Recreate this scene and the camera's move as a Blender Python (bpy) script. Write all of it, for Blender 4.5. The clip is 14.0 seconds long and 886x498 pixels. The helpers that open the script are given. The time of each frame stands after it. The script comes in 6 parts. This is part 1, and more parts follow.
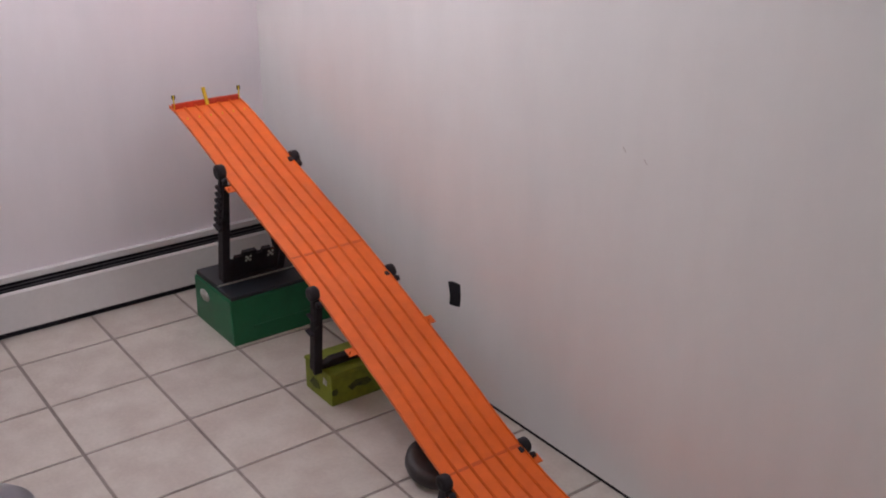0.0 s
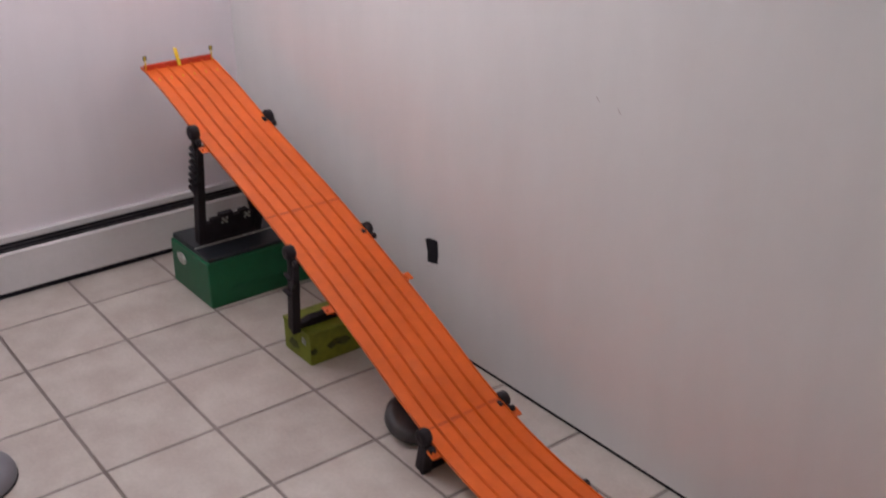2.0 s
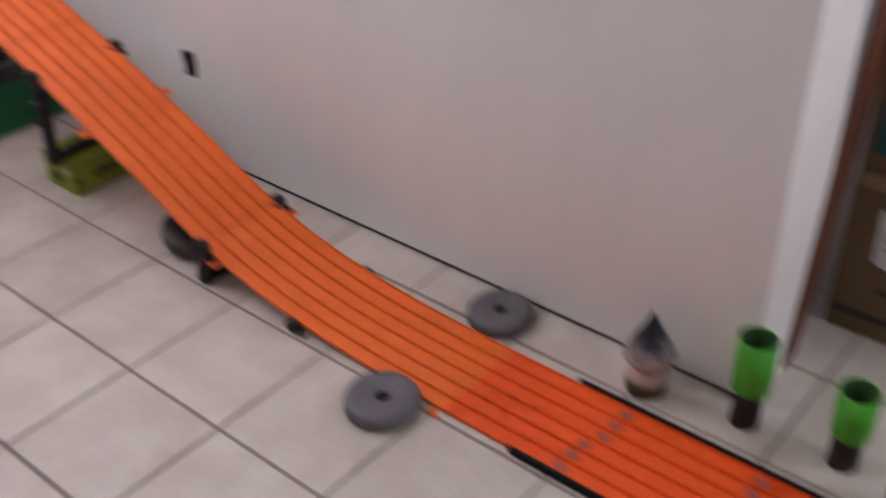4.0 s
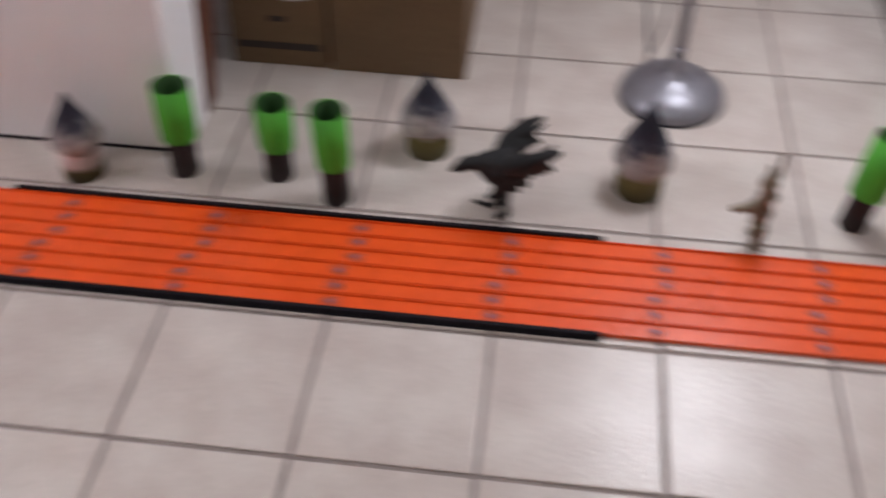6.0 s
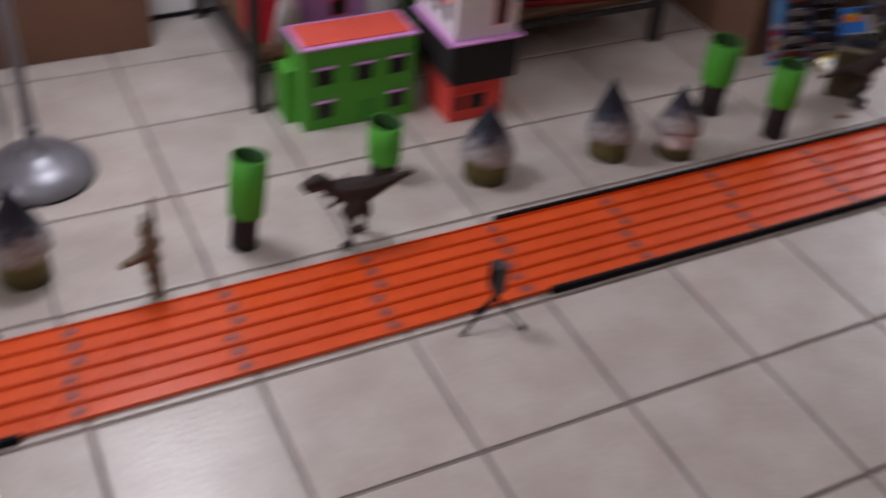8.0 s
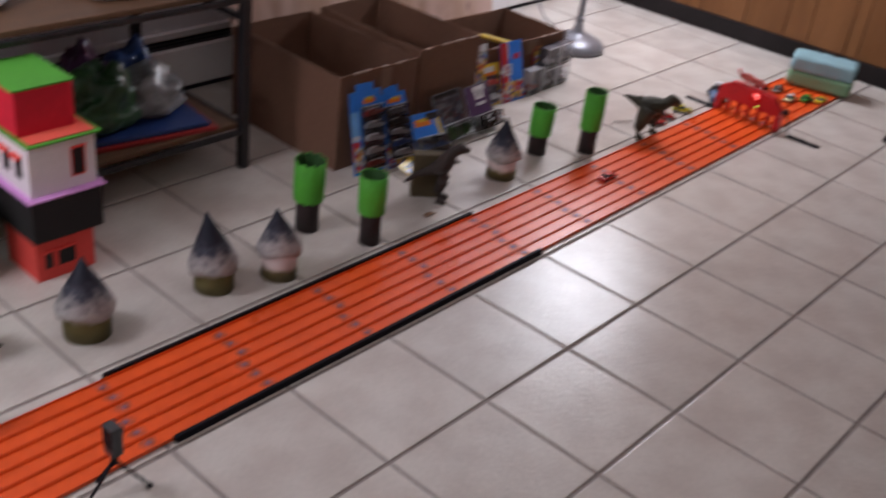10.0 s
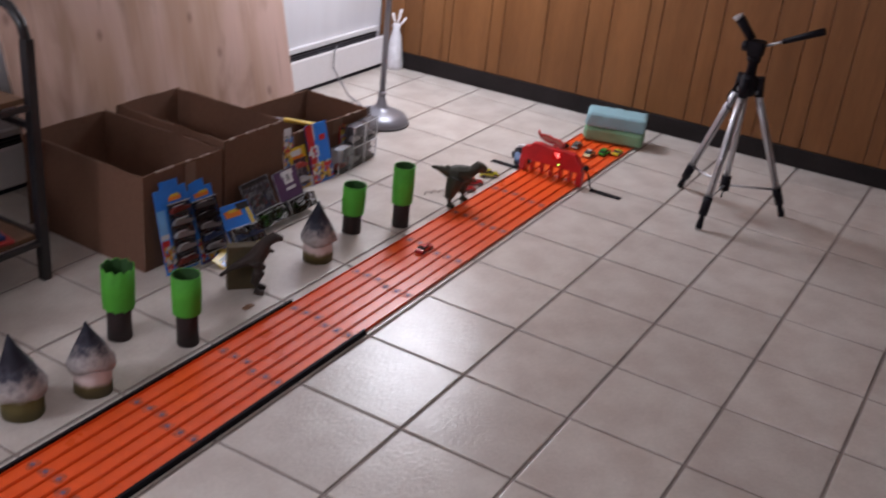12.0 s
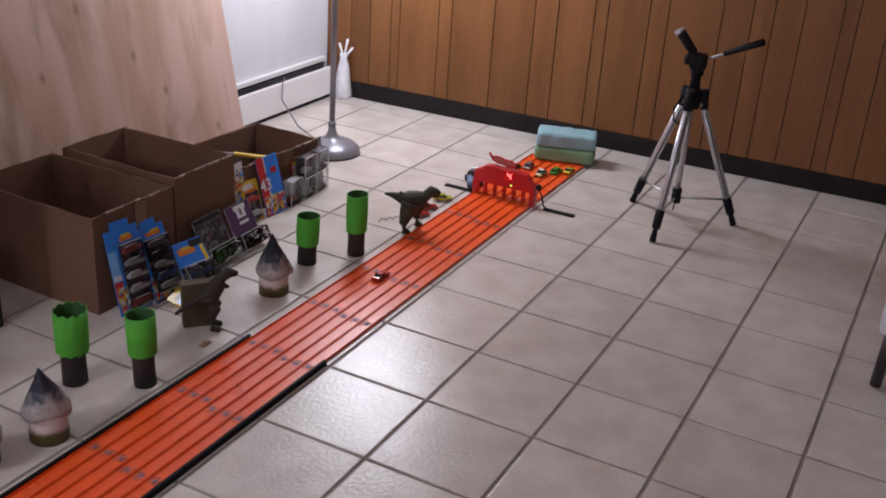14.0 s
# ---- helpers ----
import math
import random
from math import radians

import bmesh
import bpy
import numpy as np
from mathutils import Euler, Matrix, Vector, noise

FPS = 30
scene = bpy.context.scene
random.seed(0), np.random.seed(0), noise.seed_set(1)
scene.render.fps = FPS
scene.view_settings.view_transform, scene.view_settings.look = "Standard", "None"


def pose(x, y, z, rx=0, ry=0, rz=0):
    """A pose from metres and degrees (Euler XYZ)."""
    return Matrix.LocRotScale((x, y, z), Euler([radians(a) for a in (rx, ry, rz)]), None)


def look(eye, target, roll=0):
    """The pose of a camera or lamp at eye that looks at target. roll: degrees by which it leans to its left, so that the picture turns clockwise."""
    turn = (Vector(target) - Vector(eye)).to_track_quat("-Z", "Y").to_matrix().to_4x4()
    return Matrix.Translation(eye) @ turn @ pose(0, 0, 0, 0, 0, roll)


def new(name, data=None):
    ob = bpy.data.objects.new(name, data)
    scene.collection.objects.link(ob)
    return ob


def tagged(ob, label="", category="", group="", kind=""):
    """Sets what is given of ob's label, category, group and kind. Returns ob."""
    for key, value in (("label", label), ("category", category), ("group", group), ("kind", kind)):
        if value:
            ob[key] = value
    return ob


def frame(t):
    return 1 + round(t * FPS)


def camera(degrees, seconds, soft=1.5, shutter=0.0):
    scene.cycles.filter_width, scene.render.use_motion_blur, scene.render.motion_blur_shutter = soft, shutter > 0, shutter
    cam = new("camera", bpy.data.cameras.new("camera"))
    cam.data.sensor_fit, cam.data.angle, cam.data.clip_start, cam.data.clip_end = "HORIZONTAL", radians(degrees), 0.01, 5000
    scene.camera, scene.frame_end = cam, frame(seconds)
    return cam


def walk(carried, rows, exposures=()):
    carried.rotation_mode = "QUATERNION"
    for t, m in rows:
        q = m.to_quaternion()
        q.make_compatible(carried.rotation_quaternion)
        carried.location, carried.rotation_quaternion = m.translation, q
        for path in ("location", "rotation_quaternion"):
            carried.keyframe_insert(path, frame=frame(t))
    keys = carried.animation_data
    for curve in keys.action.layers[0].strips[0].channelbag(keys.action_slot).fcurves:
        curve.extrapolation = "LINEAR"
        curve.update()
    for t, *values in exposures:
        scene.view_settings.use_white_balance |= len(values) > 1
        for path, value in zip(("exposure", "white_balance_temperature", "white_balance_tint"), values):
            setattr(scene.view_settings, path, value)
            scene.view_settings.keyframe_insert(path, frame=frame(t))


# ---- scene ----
cam = camera(46.2, 14.0, soft=1.9, shutter=1.3)
PATH = [
    (0.0, (-2.991, -1.244, 1.613), (-4.473, -0.149, 0.838), 0.13),
    (0.5, (-2.995, -1.242, 1.608), (-4.472, -0.145, 0.823), 0.01),
    (1.0, (-2.996, -1.239, 1.601), (-4.463, -0.140, 0.802), -0.05),
    (1.5, (-2.988, -1.235, 1.592), (-4.447, -0.133, 0.781), -0.21),
    (2.0, (-2.975, -1.230, 1.579), (-4.420, -0.125, 0.747), -0.52),
    (2.2, (-2.967, -1.227, 1.573), (-4.404, -0.121, 0.729), -0.66),
    (4.3, (-2.859, -1.195, 1.490), (-3.820, 0.101, 0.309), -1.81),
    (5.0, (-2.796, -1.218, 1.453), (-3.451, 0.152, 0.152), -2.25),
    (5.5, (-2.753, -1.238, 1.430), (-3.185, 0.171, 0.079), -1.55),
    (6.0, (-2.696, -1.258, 1.417), (-2.856, 0.177, 0.034), 0.78),
    (6.5, (-2.653, -1.268, 1.401), (-2.583, 0.179, 0.022), 2.90),
    (7.0, (-2.593, -1.276, 1.392), (-2.270, 0.168, 0.047), 4.32),
    (7.5, (-2.534, -1.290, 1.396), (-2.022, 0.136, 0.090), 4.12),
    (8.0, (-2.492, -1.303, 1.404), (-1.743, 0.063, 0.150), 4.97),
    (8.5, (-2.458, -1.302, 1.408), (-1.536, 0.006, 0.208), 5.54),
    (9.0, (-2.447, -1.318, 1.418), (-1.337, -0.098, 0.287), 7.17),
    (11.3, (-2.391, -1.333, 1.475), (-0.881, -0.397, 0.555), 6.45),
    (11.5, (-2.388, -1.334, 1.479), (-0.854, -0.426, 0.573), 6.51),
    (12.0, (-2.386, -1.337, 1.484), (-0.806, -0.475, 0.612), 6.06),
    (12.5, (-2.382, -1.339, 1.485), (-0.776, -0.504, 0.634), 5.49),
    (13.0, (-2.383, -1.342, 1.491), (-0.760, -0.526, 0.654), 4.99),
    (13.5, (-2.384, -1.344, 1.490), (-0.752, -0.537, 0.663), 4.54),
    (14.0, (-2.378, -1.350, 1.483), (-0.745, -0.540, 0.662), 4.01),
]
walk(cam, [(t, look(eye, target, roll)) for t, eye, target, roll in PATH], exposures=[
    (0.0, -0.15, 6260, 6), (2.2, -0.13, 6260, 6), (4.3, 0.12, 6250, 7), (5.0, 0.27, 6250, 7), (5.5, 0.40, 6250, 7), (6.0, 0.32, 6250, 7), (6.5, 0.18, 6250, 7),
    (7.0, -0.08, 6250, 7), (7.5, -0.11, 6230, 8), (8.5, 0.0, 6180, 9.5), (9.2, 0.07, 6160, 9.5), (12.0, 0.05, 6090, 10), (14.0, 0.05, 6090, 10)])

# ---- light: three floor lamps and an added ceiling fill, all above the camera's view ----
world = bpy.data.worlds.new("world")
scene.world = world
world.use_nodes = True
world.node_tree.nodes["Background"].inputs[0].default_value = (0.75, 0.72, 0.8, 1)
world.node_tree.nodes["Background"].inputs[1].default_value = 0.012


def bulb(name, place, watts, colour, radius):
    data = bpy.data.lights.new(name, "POINT")
    data.energy, data.color, data.shadow_soft_size = watts, colour, radius
    ob = new(name, data)
    ob.location = place
    return ob


LAMP_A, LAMP_B, LAMP_C = (-2.395, 0.79), (1.18, 0.98), (-5.345, -0.90)
ARM_A, ARM_B, ARM_C = (0.20, 0.0), (0.22, -0.10), (-0.22, 0.20)
bulb("bulb", (LAMP_A[0] + ARM_A[0], LAMP_A[1] + ARM_A[1], 1.26), 31, (0.98, 0.94, 1.0), 0.20)
bulb("bulb", (LAMP_B[0] + ARM_B[0], LAMP_B[1] + ARM_B[1], 1.27), 61, (0.95, 0.945, 1.0), 0.26)
# Third bulb: head unseen, moved towards the corner to brighten the walls.
bulb("bulb", (LAMP_C[0] + ARM_C[0], LAMP_C[1] + ARM_C[1], 2.27), 60, (1.0, 0.94, 1.0), 0.15)
# Added fill for the near floor; no ceiling lamp is seen here.
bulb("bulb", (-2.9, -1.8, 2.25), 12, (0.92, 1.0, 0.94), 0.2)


# ---- materials ----
def material(name, colour, rough=0.6, metal=0.0, vary=0.08, scale=6.0, fine=60.0, bump=0.0, tint=None, island=0.0, coat=0.0, stretch=(1, 1, 1), emit=0.0, world_place=False):
    """A surface with large and fine variation; island: how far single pieces differ; stretch: grain direction."""
    m = bpy.data.materials.new(name)
    m.use_nodes = True
    n, l = m.node_tree.nodes, m.node_tree.links
    b = n["Principled BSDF"]
    b.inputs["Roughness"].default_value, b.inputs["Metallic"].default_value = rough, metal
    b.inputs["Coat Weight"].default_value = coat
    geo = n.new("ShaderNodeTexCoord")
    mp = n.new("ShaderNodeMapping")
    mp.inputs["Scale"].default_value = stretch
    l.new(n.new("ShaderNodeNewGeometry").outputs["Position"] if world_place else geo.outputs["Object"], mp.inputs["Vector"])
    big, small = n.new("ShaderNodeTexNoise"), n.new("ShaderNodeTexNoise")
    for node, s in ((big, scale), (small, fine)):
        node.inputs["Scale"].default_value, node.inputs["Detail"].default_value = s, 5
        l.new(mp.outputs["Vector"], node.inputs["Vector"])
    ramp = n.new("ShaderNodeValToRGB")
    dark = [c * (1 - 2.2 * vary) for c in colour]
    light = [min(1, c * (1 + 1.6 * vary)) for c in colour] if tint is None else tint
    ramp.color_ramp.elements[0].position, ramp.color_ramp.elements[1].position = 0.3, 0.7
    ramp.color_ramp.elements[0].color, ramp.color_ramp.elements[1].color = (*dark, 1), (*light, 1)
    mixv = n.new("ShaderNodeMath")
    mixv.operation = "MULTIPLY_ADD"
    mixv.inputs[1].default_value = 0.35
    l.new(small.outputs["Fac"], mixv.inputs[0])
    scaled = n.new("ShaderNodeMath")
    scaled.operation = "MULTIPLY"
    scaled.inputs[1].default_value = 0.65
    l.new(big.outputs["Fac"], scaled.inputs[0])
    l.new(scaled.outputs[0], mixv.inputs[2])
    l.new(mixv.outputs[0], ramp.inputs["Fac"])
    out = ramp.outputs["Color"]
    if island:
        info = n.new("ShaderNodeObjectInfo")
        rng = n.new("ShaderNodeMapRange")
        rng.inputs["To Min"].default_value, rng.inputs["To Max"].default_value = 1 - island, 1 + island
        l.new(info.outputs["Random"], rng.inputs["Value"])
        hsv = n.new("ShaderNodeHueSaturation")
        l.new(rng.outputs["Result"], hsv.inputs["Value"])
        l.new(out, hsv.inputs["Color"])
        out = hsv.outputs["Color"]
    l.new(out, b.inputs["Base Color"])
    vr = n.new("ShaderNodeMapRange")
    vr.inputs["To Min"].default_value, vr.inputs["To Max"].default_value = max(0.03, rough * 0.8), min(1, rough * 1.2)
    l.new(big.outputs["Fac"], vr.inputs["Value"])
    l.new(vr.outputs["Result"], b.inputs["Roughness"])
    if bump:
        bp = n.new("ShaderNodeBump")
        bp.inputs["Strength"].default_value, bp.inputs["Distance"].default_value = bump, 0.004
        l.new(mixv.outputs[0], bp.inputs["Height"])
        l.new(bp.outputs["Normal"], b.inputs["Normal"])
    if emit:
        b.inputs["Emission Color"].default_value, b.inputs["Emission Strength"].default_value = (*colour, 1), emit
    return m


# Lighter, pinker paint stands in for the lamp's glow on this wall.
PAINT_LAMPLIT_WEST = material("lamplit_wall_paint", (0.89, 0.83, 0.87), 0.7, vary=0.03, scale=1.0, fine=7, bump=0.1, stretch=(1.4, 1.4, 0.4))
PAINT = material("wall_paint", (0.80, 0.785, 0.785), 0.75, vary=0.03, scale=1.0, fine=7, bump=0.12, stretch=(1.4, 1.4, 0.4))
PAINT_BACK = material("cool_white_wall_paint", (0.66, 0.65, 0.68), 0.7, vary=0.05, scale=1.5, fine=9, bump=0.1, stretch=(1.6, 1.6, 0.35))
TRIM = material("white_trim_paint", (0.86, 0.84, 0.85), 0.45, vary=0.04, scale=4, fine=40, bump=0.1)
HEATER = material("heater_enamel", (0.78, 0.75, 0.76), 0.38, vary=0.03, scale=3, fine=60, bump=0.05)
LOUVRE = material("dull_grey_fins", (0.09, 0.08, 0.09), 0.5, vary=0.2)
# Near-black that puts the shade of slots, gaps and holes into the colour.
SLOT = material("opening_shade_black", (0.02, 0.018, 0.024), 0.6, vary=0.2)
TILE = material("glazed_floor_tile", (0.598, 0.522, 0.468), 0.265, vary=0.032, scale=9, fine=46, tint=(0.618, 0.556, 0.498), island=0.05, world_place=True)
tn, tl = TILE.node_tree.nodes, TILE.node_tree.links


def tile_mottle():
    """Soft clouds between a pinkish and a paler beige, with a fine grain over them."""
    place = tn.new("ShaderNodeNewGeometry")
    cloud, grain = tn.new("ShaderNodeTexNoise"), tn.new("ShaderNodeTexNoise")
    for node, scale, detail in ((cloud, 8.0, 4.0), (grain, 90.0, 3.0)):
        node.inputs["Scale"].default_value, node.inputs["Detail"].default_value = scale, detail
        tl.new(place.outputs["Position"], node.inputs["Vector"])
    soft = tn.new("ShaderNodeMapRange")
    soft.interpolation_type = "SMOOTHSTEP"
    soft.inputs["From Min"].default_value, soft.inputs["From Max"].default_value = 0.25, 0.75
    tl.new(cloud.outputs["Fac"], soft.inputs["Value"])
    mix, fine = tn.new("ShaderNodeMix"), tn.new("ShaderNodeMix")
    mix.data_type, fine.data_type, fine.blend_type = "RGBA", "RGBA", "MULTIPLY"
    mix.inputs["A"].default_value, mix.inputs["B"].default_value = (0.545, 0.474, 0.428, 1), (0.655, 0.598, 0.546, 1)
    tl.new(soft.outputs["Result"], mix.inputs["Factor"])
    level = tn.new("ShaderNodeMapRange")
    level.inputs["To Min"].default_value, level.inputs["To Max"].default_value = 0.90, 1.08
    tl.new(grain.outputs["Fac"], level.inputs["Value"])
    fine.inputs["Factor"].default_value = 1.0
    tl.new(mix.outputs["Result"], fine.inputs["A"])
    tl.new(level.outputs["Result"], fine.inputs["B"])
    hue = next(node for node in tn if node.type == "HUE_SAT")
    tl.new(fine.outputs["Result"], hue.inputs["Color"])
    shine = tn["Principled BSDF"].inputs["Roughness"]
    tl.remove(shine.links[0])
    shine.default_value = 0.265


tile_mottle()
spot, ripple, relief = tn.new("ShaderNodeNewGeometry"), tn.new("ShaderNodeTexNoise"), tn.new("ShaderNodeBump")
ripple.inputs["Scale"].default_value, ripple.inputs["Detail"].default_value, ripple.inputs["Distortion"].default_value = 85, 5, 0.1
relief.inputs["Strength"].default_value, relief.inputs["Distance"].default_value = 0.32, 0.003
tl.new(spot.outputs["Position"], ripple.inputs["Vector"])
tl.new(ripple.outputs["Fac"], relief.inputs["Height"])
tl.new(relief.outputs["Normal"], tn["Principled BSDF"].inputs["Normal"])
GROUT = material("grey_grout", (0.285, 0.235, 0.215), 0.9, vary=0.15, scale=4, fine=120, bump=0.4)
COVE = material("dark_vinyl_base", (0.018, 0.014, 0.014), 0.5, vary=0.2, scale=6)
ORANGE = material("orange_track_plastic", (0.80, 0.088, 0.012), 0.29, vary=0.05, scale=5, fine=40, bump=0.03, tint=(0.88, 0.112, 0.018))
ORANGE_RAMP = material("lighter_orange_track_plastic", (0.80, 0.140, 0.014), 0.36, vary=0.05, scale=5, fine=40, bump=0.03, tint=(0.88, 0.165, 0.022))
# Darker orange puts the groove shade into the colour; also colours the joint lips.
GROOVE_SEAM_RAMP = material("groove_shade_and_seam_orange", (0.60, 0.090, 0.012), 0.45, vary=0.1)
# Groove floors reddened and darkened in place of their shade.
GROOVE_SHADE = material("groove_shade_red_plastic", (0.50, 0.035, 0.01), 0.4, vary=0.1)
BLACK = material("black_plastic", (0.010, 0.008, 0.012), 0.65, vary=0.2, scale=20, fine=120)
STRUT = material("dark_grey_plastic", (0.030, 0.025, 0.030), 0.5, vary=0.2, scale=20, fine=120, bump=0.1)
CARTON = material("brown_cardboard", (0.166, 0.081, 0.049), 0.85, vary=0.1, scale=4, fine=70, bump=0.12)
CARTON_PALE = material("torn_pale_cardboard", (0.46, 0.35, 0.29), 0.9, vary=0.2, scale=60, fine=200)
CARTON_RUB = material("rubbed_cardboard", (0.21, 0.115, 0.075), 0.85, vary=0.2, scale=40)
# The same cardboard, darkened for the shade inside the cartons.
CARTON_IN_SHADE = material("shaded_inner_cardboard", (0.13, 0.068, 0.042), 0.9, vary=0.1, scale=4, fine=70, bump=0.12)
WOODWALL = material("wood_wall_panel", (0.155, 0.061, 0.019), 0.42, vary=0.06, scale=3.0, fine=22, stretch=(5, 5, 0.6), island=0.10, bump=0.05, tint=(0.215, 0.091, 0.031))


for dull in (BLACK, STRUT, COVE, SLOT):
    dull.node_tree.nodes["Principled BSDF"].inputs["Specular IOR Level"].default_value = 0.15
WOODWALL.node_tree.nodes["Principled BSDF"].inputs["Specular IOR Level"].default_value = 0.3
ORANGE.node_tree.nodes["Principled BSDF"].inputs["Specular IOR Level"].default_value = 0.4


def plywood():
    """Rotary-cut veneer: pale and tan strips, long cathedral blotches, dark flecks and a few knots."""
    m = material("pale_plywood", (0.6, 0.45, 0.4), 0.5, bump=0.05, stretch=(8, 1, 0.8), scale=3, fine=30)
    n, l = m.node_tree.nodes, m.node_tree.links
    co = n.new("ShaderNodeTexCoord")

    def field(kind, stretch, scale, detail, warp):
        mp, tx = n.new("ShaderNodeMapping"), n.new(kind)
        mp.inputs["Scale"].default_value = stretch
        l.new(co.outputs["Object"], mp.inputs["Vector"])
        l.new(mp.outputs["Vector"], tx.inputs["Vector"])
        tx.inputs["Scale"].default_value = scale
        tx.inputs["Detail"].default_value = detail
        if kind == "ShaderNodeTexNoise":
            tx.inputs["Distortion"].default_value = warp
        else:
            tx.voronoi_dimensions = "2D"
            mp.inputs["Rotation"].default_value = (math.pi / 2, 0, 0)
            mp.inputs["Scale"].default_value = stretch
        return tx.outputs["Fac"] if kind == "ShaderNodeTexNoise" else tx.outputs["Distance"]

    def ramped(value, a, b):
        r = n.new("ShaderNodeMapRange")
        r.inputs["From Min"].default_value, r.inputs["From Max"].default_value = a, b
        l.new(value, r.inputs["Value"])
        return r.outputs["Result"]

    def layer(under, colour, fac, most):
        mix, mul = n.new("ShaderNodeMix"), n.new("ShaderNodeMath")
        mix.data_type, mul.operation = "RGBA", "MULTIPLY"
        mul.inputs[1].default_value = most
        l.new(fac, mul.inputs[0])
        l.new(mul.outputs[0], mix.inputs["Factor"])
        if isinstance(under, tuple):
            mix.inputs["A"].default_value = (*under, 1)
        else:
            l.new(under, mix.inputs["A"])
        mix.inputs["B"].default_value = (*colour, 1)
        return mix.outputs["Result"]

    c = layer((0.60, 0.415, 0.355), (0.46, 0.295, 0.21), ramped(field("ShaderNodeTexNoise", (2.3, 1, 0.34), 2.1, 2, 0.4), 0.44, 0.60), 0.9)
    c = layer(c, (0.36, 0.225, 0.155), ramped(field("ShaderNodeTexNoise", (2.6, 1, 0.9), 2.6, 4, 0.8), 0.52, 0.70), 0.8)
    c = layer(c, (0.29, 0.19, 0.14), ramped(field("ShaderNodeTexNoise", (16, 1, 0.9), 2.4, 4, 0.2), 0.60, 0.76), 0.55)
    c = layer(c, (0.64, 0.48, 0.43), ramped(field("ShaderNodeTexNoise", (30, 1, 1.6), 2.0, 3, 0.0), 0.5, 0.8), 0.3)
    c = layer(c, (0.17, 0.085, 0.06), ramped(field("ShaderNodeTexVoronoi", (1.0, 1, 0.62), 3.4, 0, 0), 0.055, 0.015), 0.55)
    l.new(c, n["Principled BSDF"].inputs["Base Color"])
    return m


PLYWOOD = plywood()
DARKWOOD = material("dark_brown_stain", (0.13, 0.045, 0.025), 0.5, vary=0.2, scale=5, fine=40, stretch=(5, 5, 0.6), bump=0.1)
CEIL = material("ceiling_paint", (0.66, 0.65, 0.64), 0.85, vary=0.02, bump=0.2)


# ---- mesh helpers ----
def box(bm, x0, y0, z0, x1, y1, z1, bevel=0.0, m=None):
    vs = [bm.verts.new(Vector((x, y, z))) for x in (x0, x1) for y in (y0, y1) for z in (z0, z1)]
    fs = [bm.faces.new([vs[i] for i in q]) for q in ((0, 1, 3, 2), (4, 6, 7, 5), (0, 4, 5, 1), (2, 3, 7, 6), (0, 2, 6, 4), (1, 5, 7, 3))]
    if bevel:
        es = list({e for f in fs for e in f.edges})
        r = bmesh.ops.bevel(bm, geom=es, offset=bevel, segments=2, affect="EDGES", profile=0.6)
        vs = list({v for f in r["faces"] for v in f.verts} | {v for v in vs if v.is_valid})
    if m is not None:
        bmesh.ops.transform(bm, matrix=m, verts=[v for v in vs if v.is_valid])
    return bm


def lathe(bm, profile, steps=24, centre=(0, 0, 0), wobble=0.0, m=None):
    """Turns (radius, height) pairs round z."""
    rings, made = [], []
    for r, z in profile:
        ring = []
        for k in range(steps):
            a = 2 * math.pi * k / steps
            q = r * (1 + wobble * noise.noise((math.cos(a) * 1.7 + centre[0] * 9, math.sin(a) * 1.7, z * 9)))
            ring.append(bm.verts.new((centre[0] + q * math.cos(a), centre[1] + q * math.sin(a), centre[2] + z)))
        rings.append(ring)
        made += ring
    for a, b in zip(rings, rings[1:]):
        for k in range(steps):
            f = bm.faces.new((a[k], a[(k + 1) % steps], b[(k + 1) % steps], b[k]))
            f.smooth = True
    for ring, flip in ((rings[0], True), (rings[-1], False)):
        if (ring[0].co - ring[steps // 2].co).length > 1e-4:
            bm.faces.new(ring[::-1] if flip else ring)
    if m is not None:
        bmesh.ops.transform(bm, matrix=m, verts=made)
    return bm


def sweep(bm, pts, radii, sides=10, flat=1.0):
    """A round rod through points, with a radius at each; flat squashes it along the second axis."""
    rings = []
    pts = [Vector(p) for p in pts]
    for i, p in enumerate(pts):
        d = (pts[min(i + 1, len(pts) - 1)] - pts[max(i - 1, 0)]).normalized()
        u = d.cross(Vector((0, 0, 1)))
        u = u.normalized() if u.length > 1e-3 else Vector((1, 0, 0))
        w = u.cross(d).normalized()
        r = radii[i] if isinstance(radii, (list, tuple)) else radii
        rings.append([bm.verts.new(p + r * flat * math.cos(2 * math.pi * k / sides) * u + r * math.sin(2 * math.pi * k / sides) * w) for k in range(sides)])
    for a, b in zip(rings, rings[1:]):
        for k in range(sides):
            f = bm.faces.new((a[k], a[(k + 1) % sides], b[(k + 1) % sides], b[k]))
            f.smooth = True
    bm.faces.new(rings[0][::-1])
    bm.faces.new(rings[-1])
    return bm


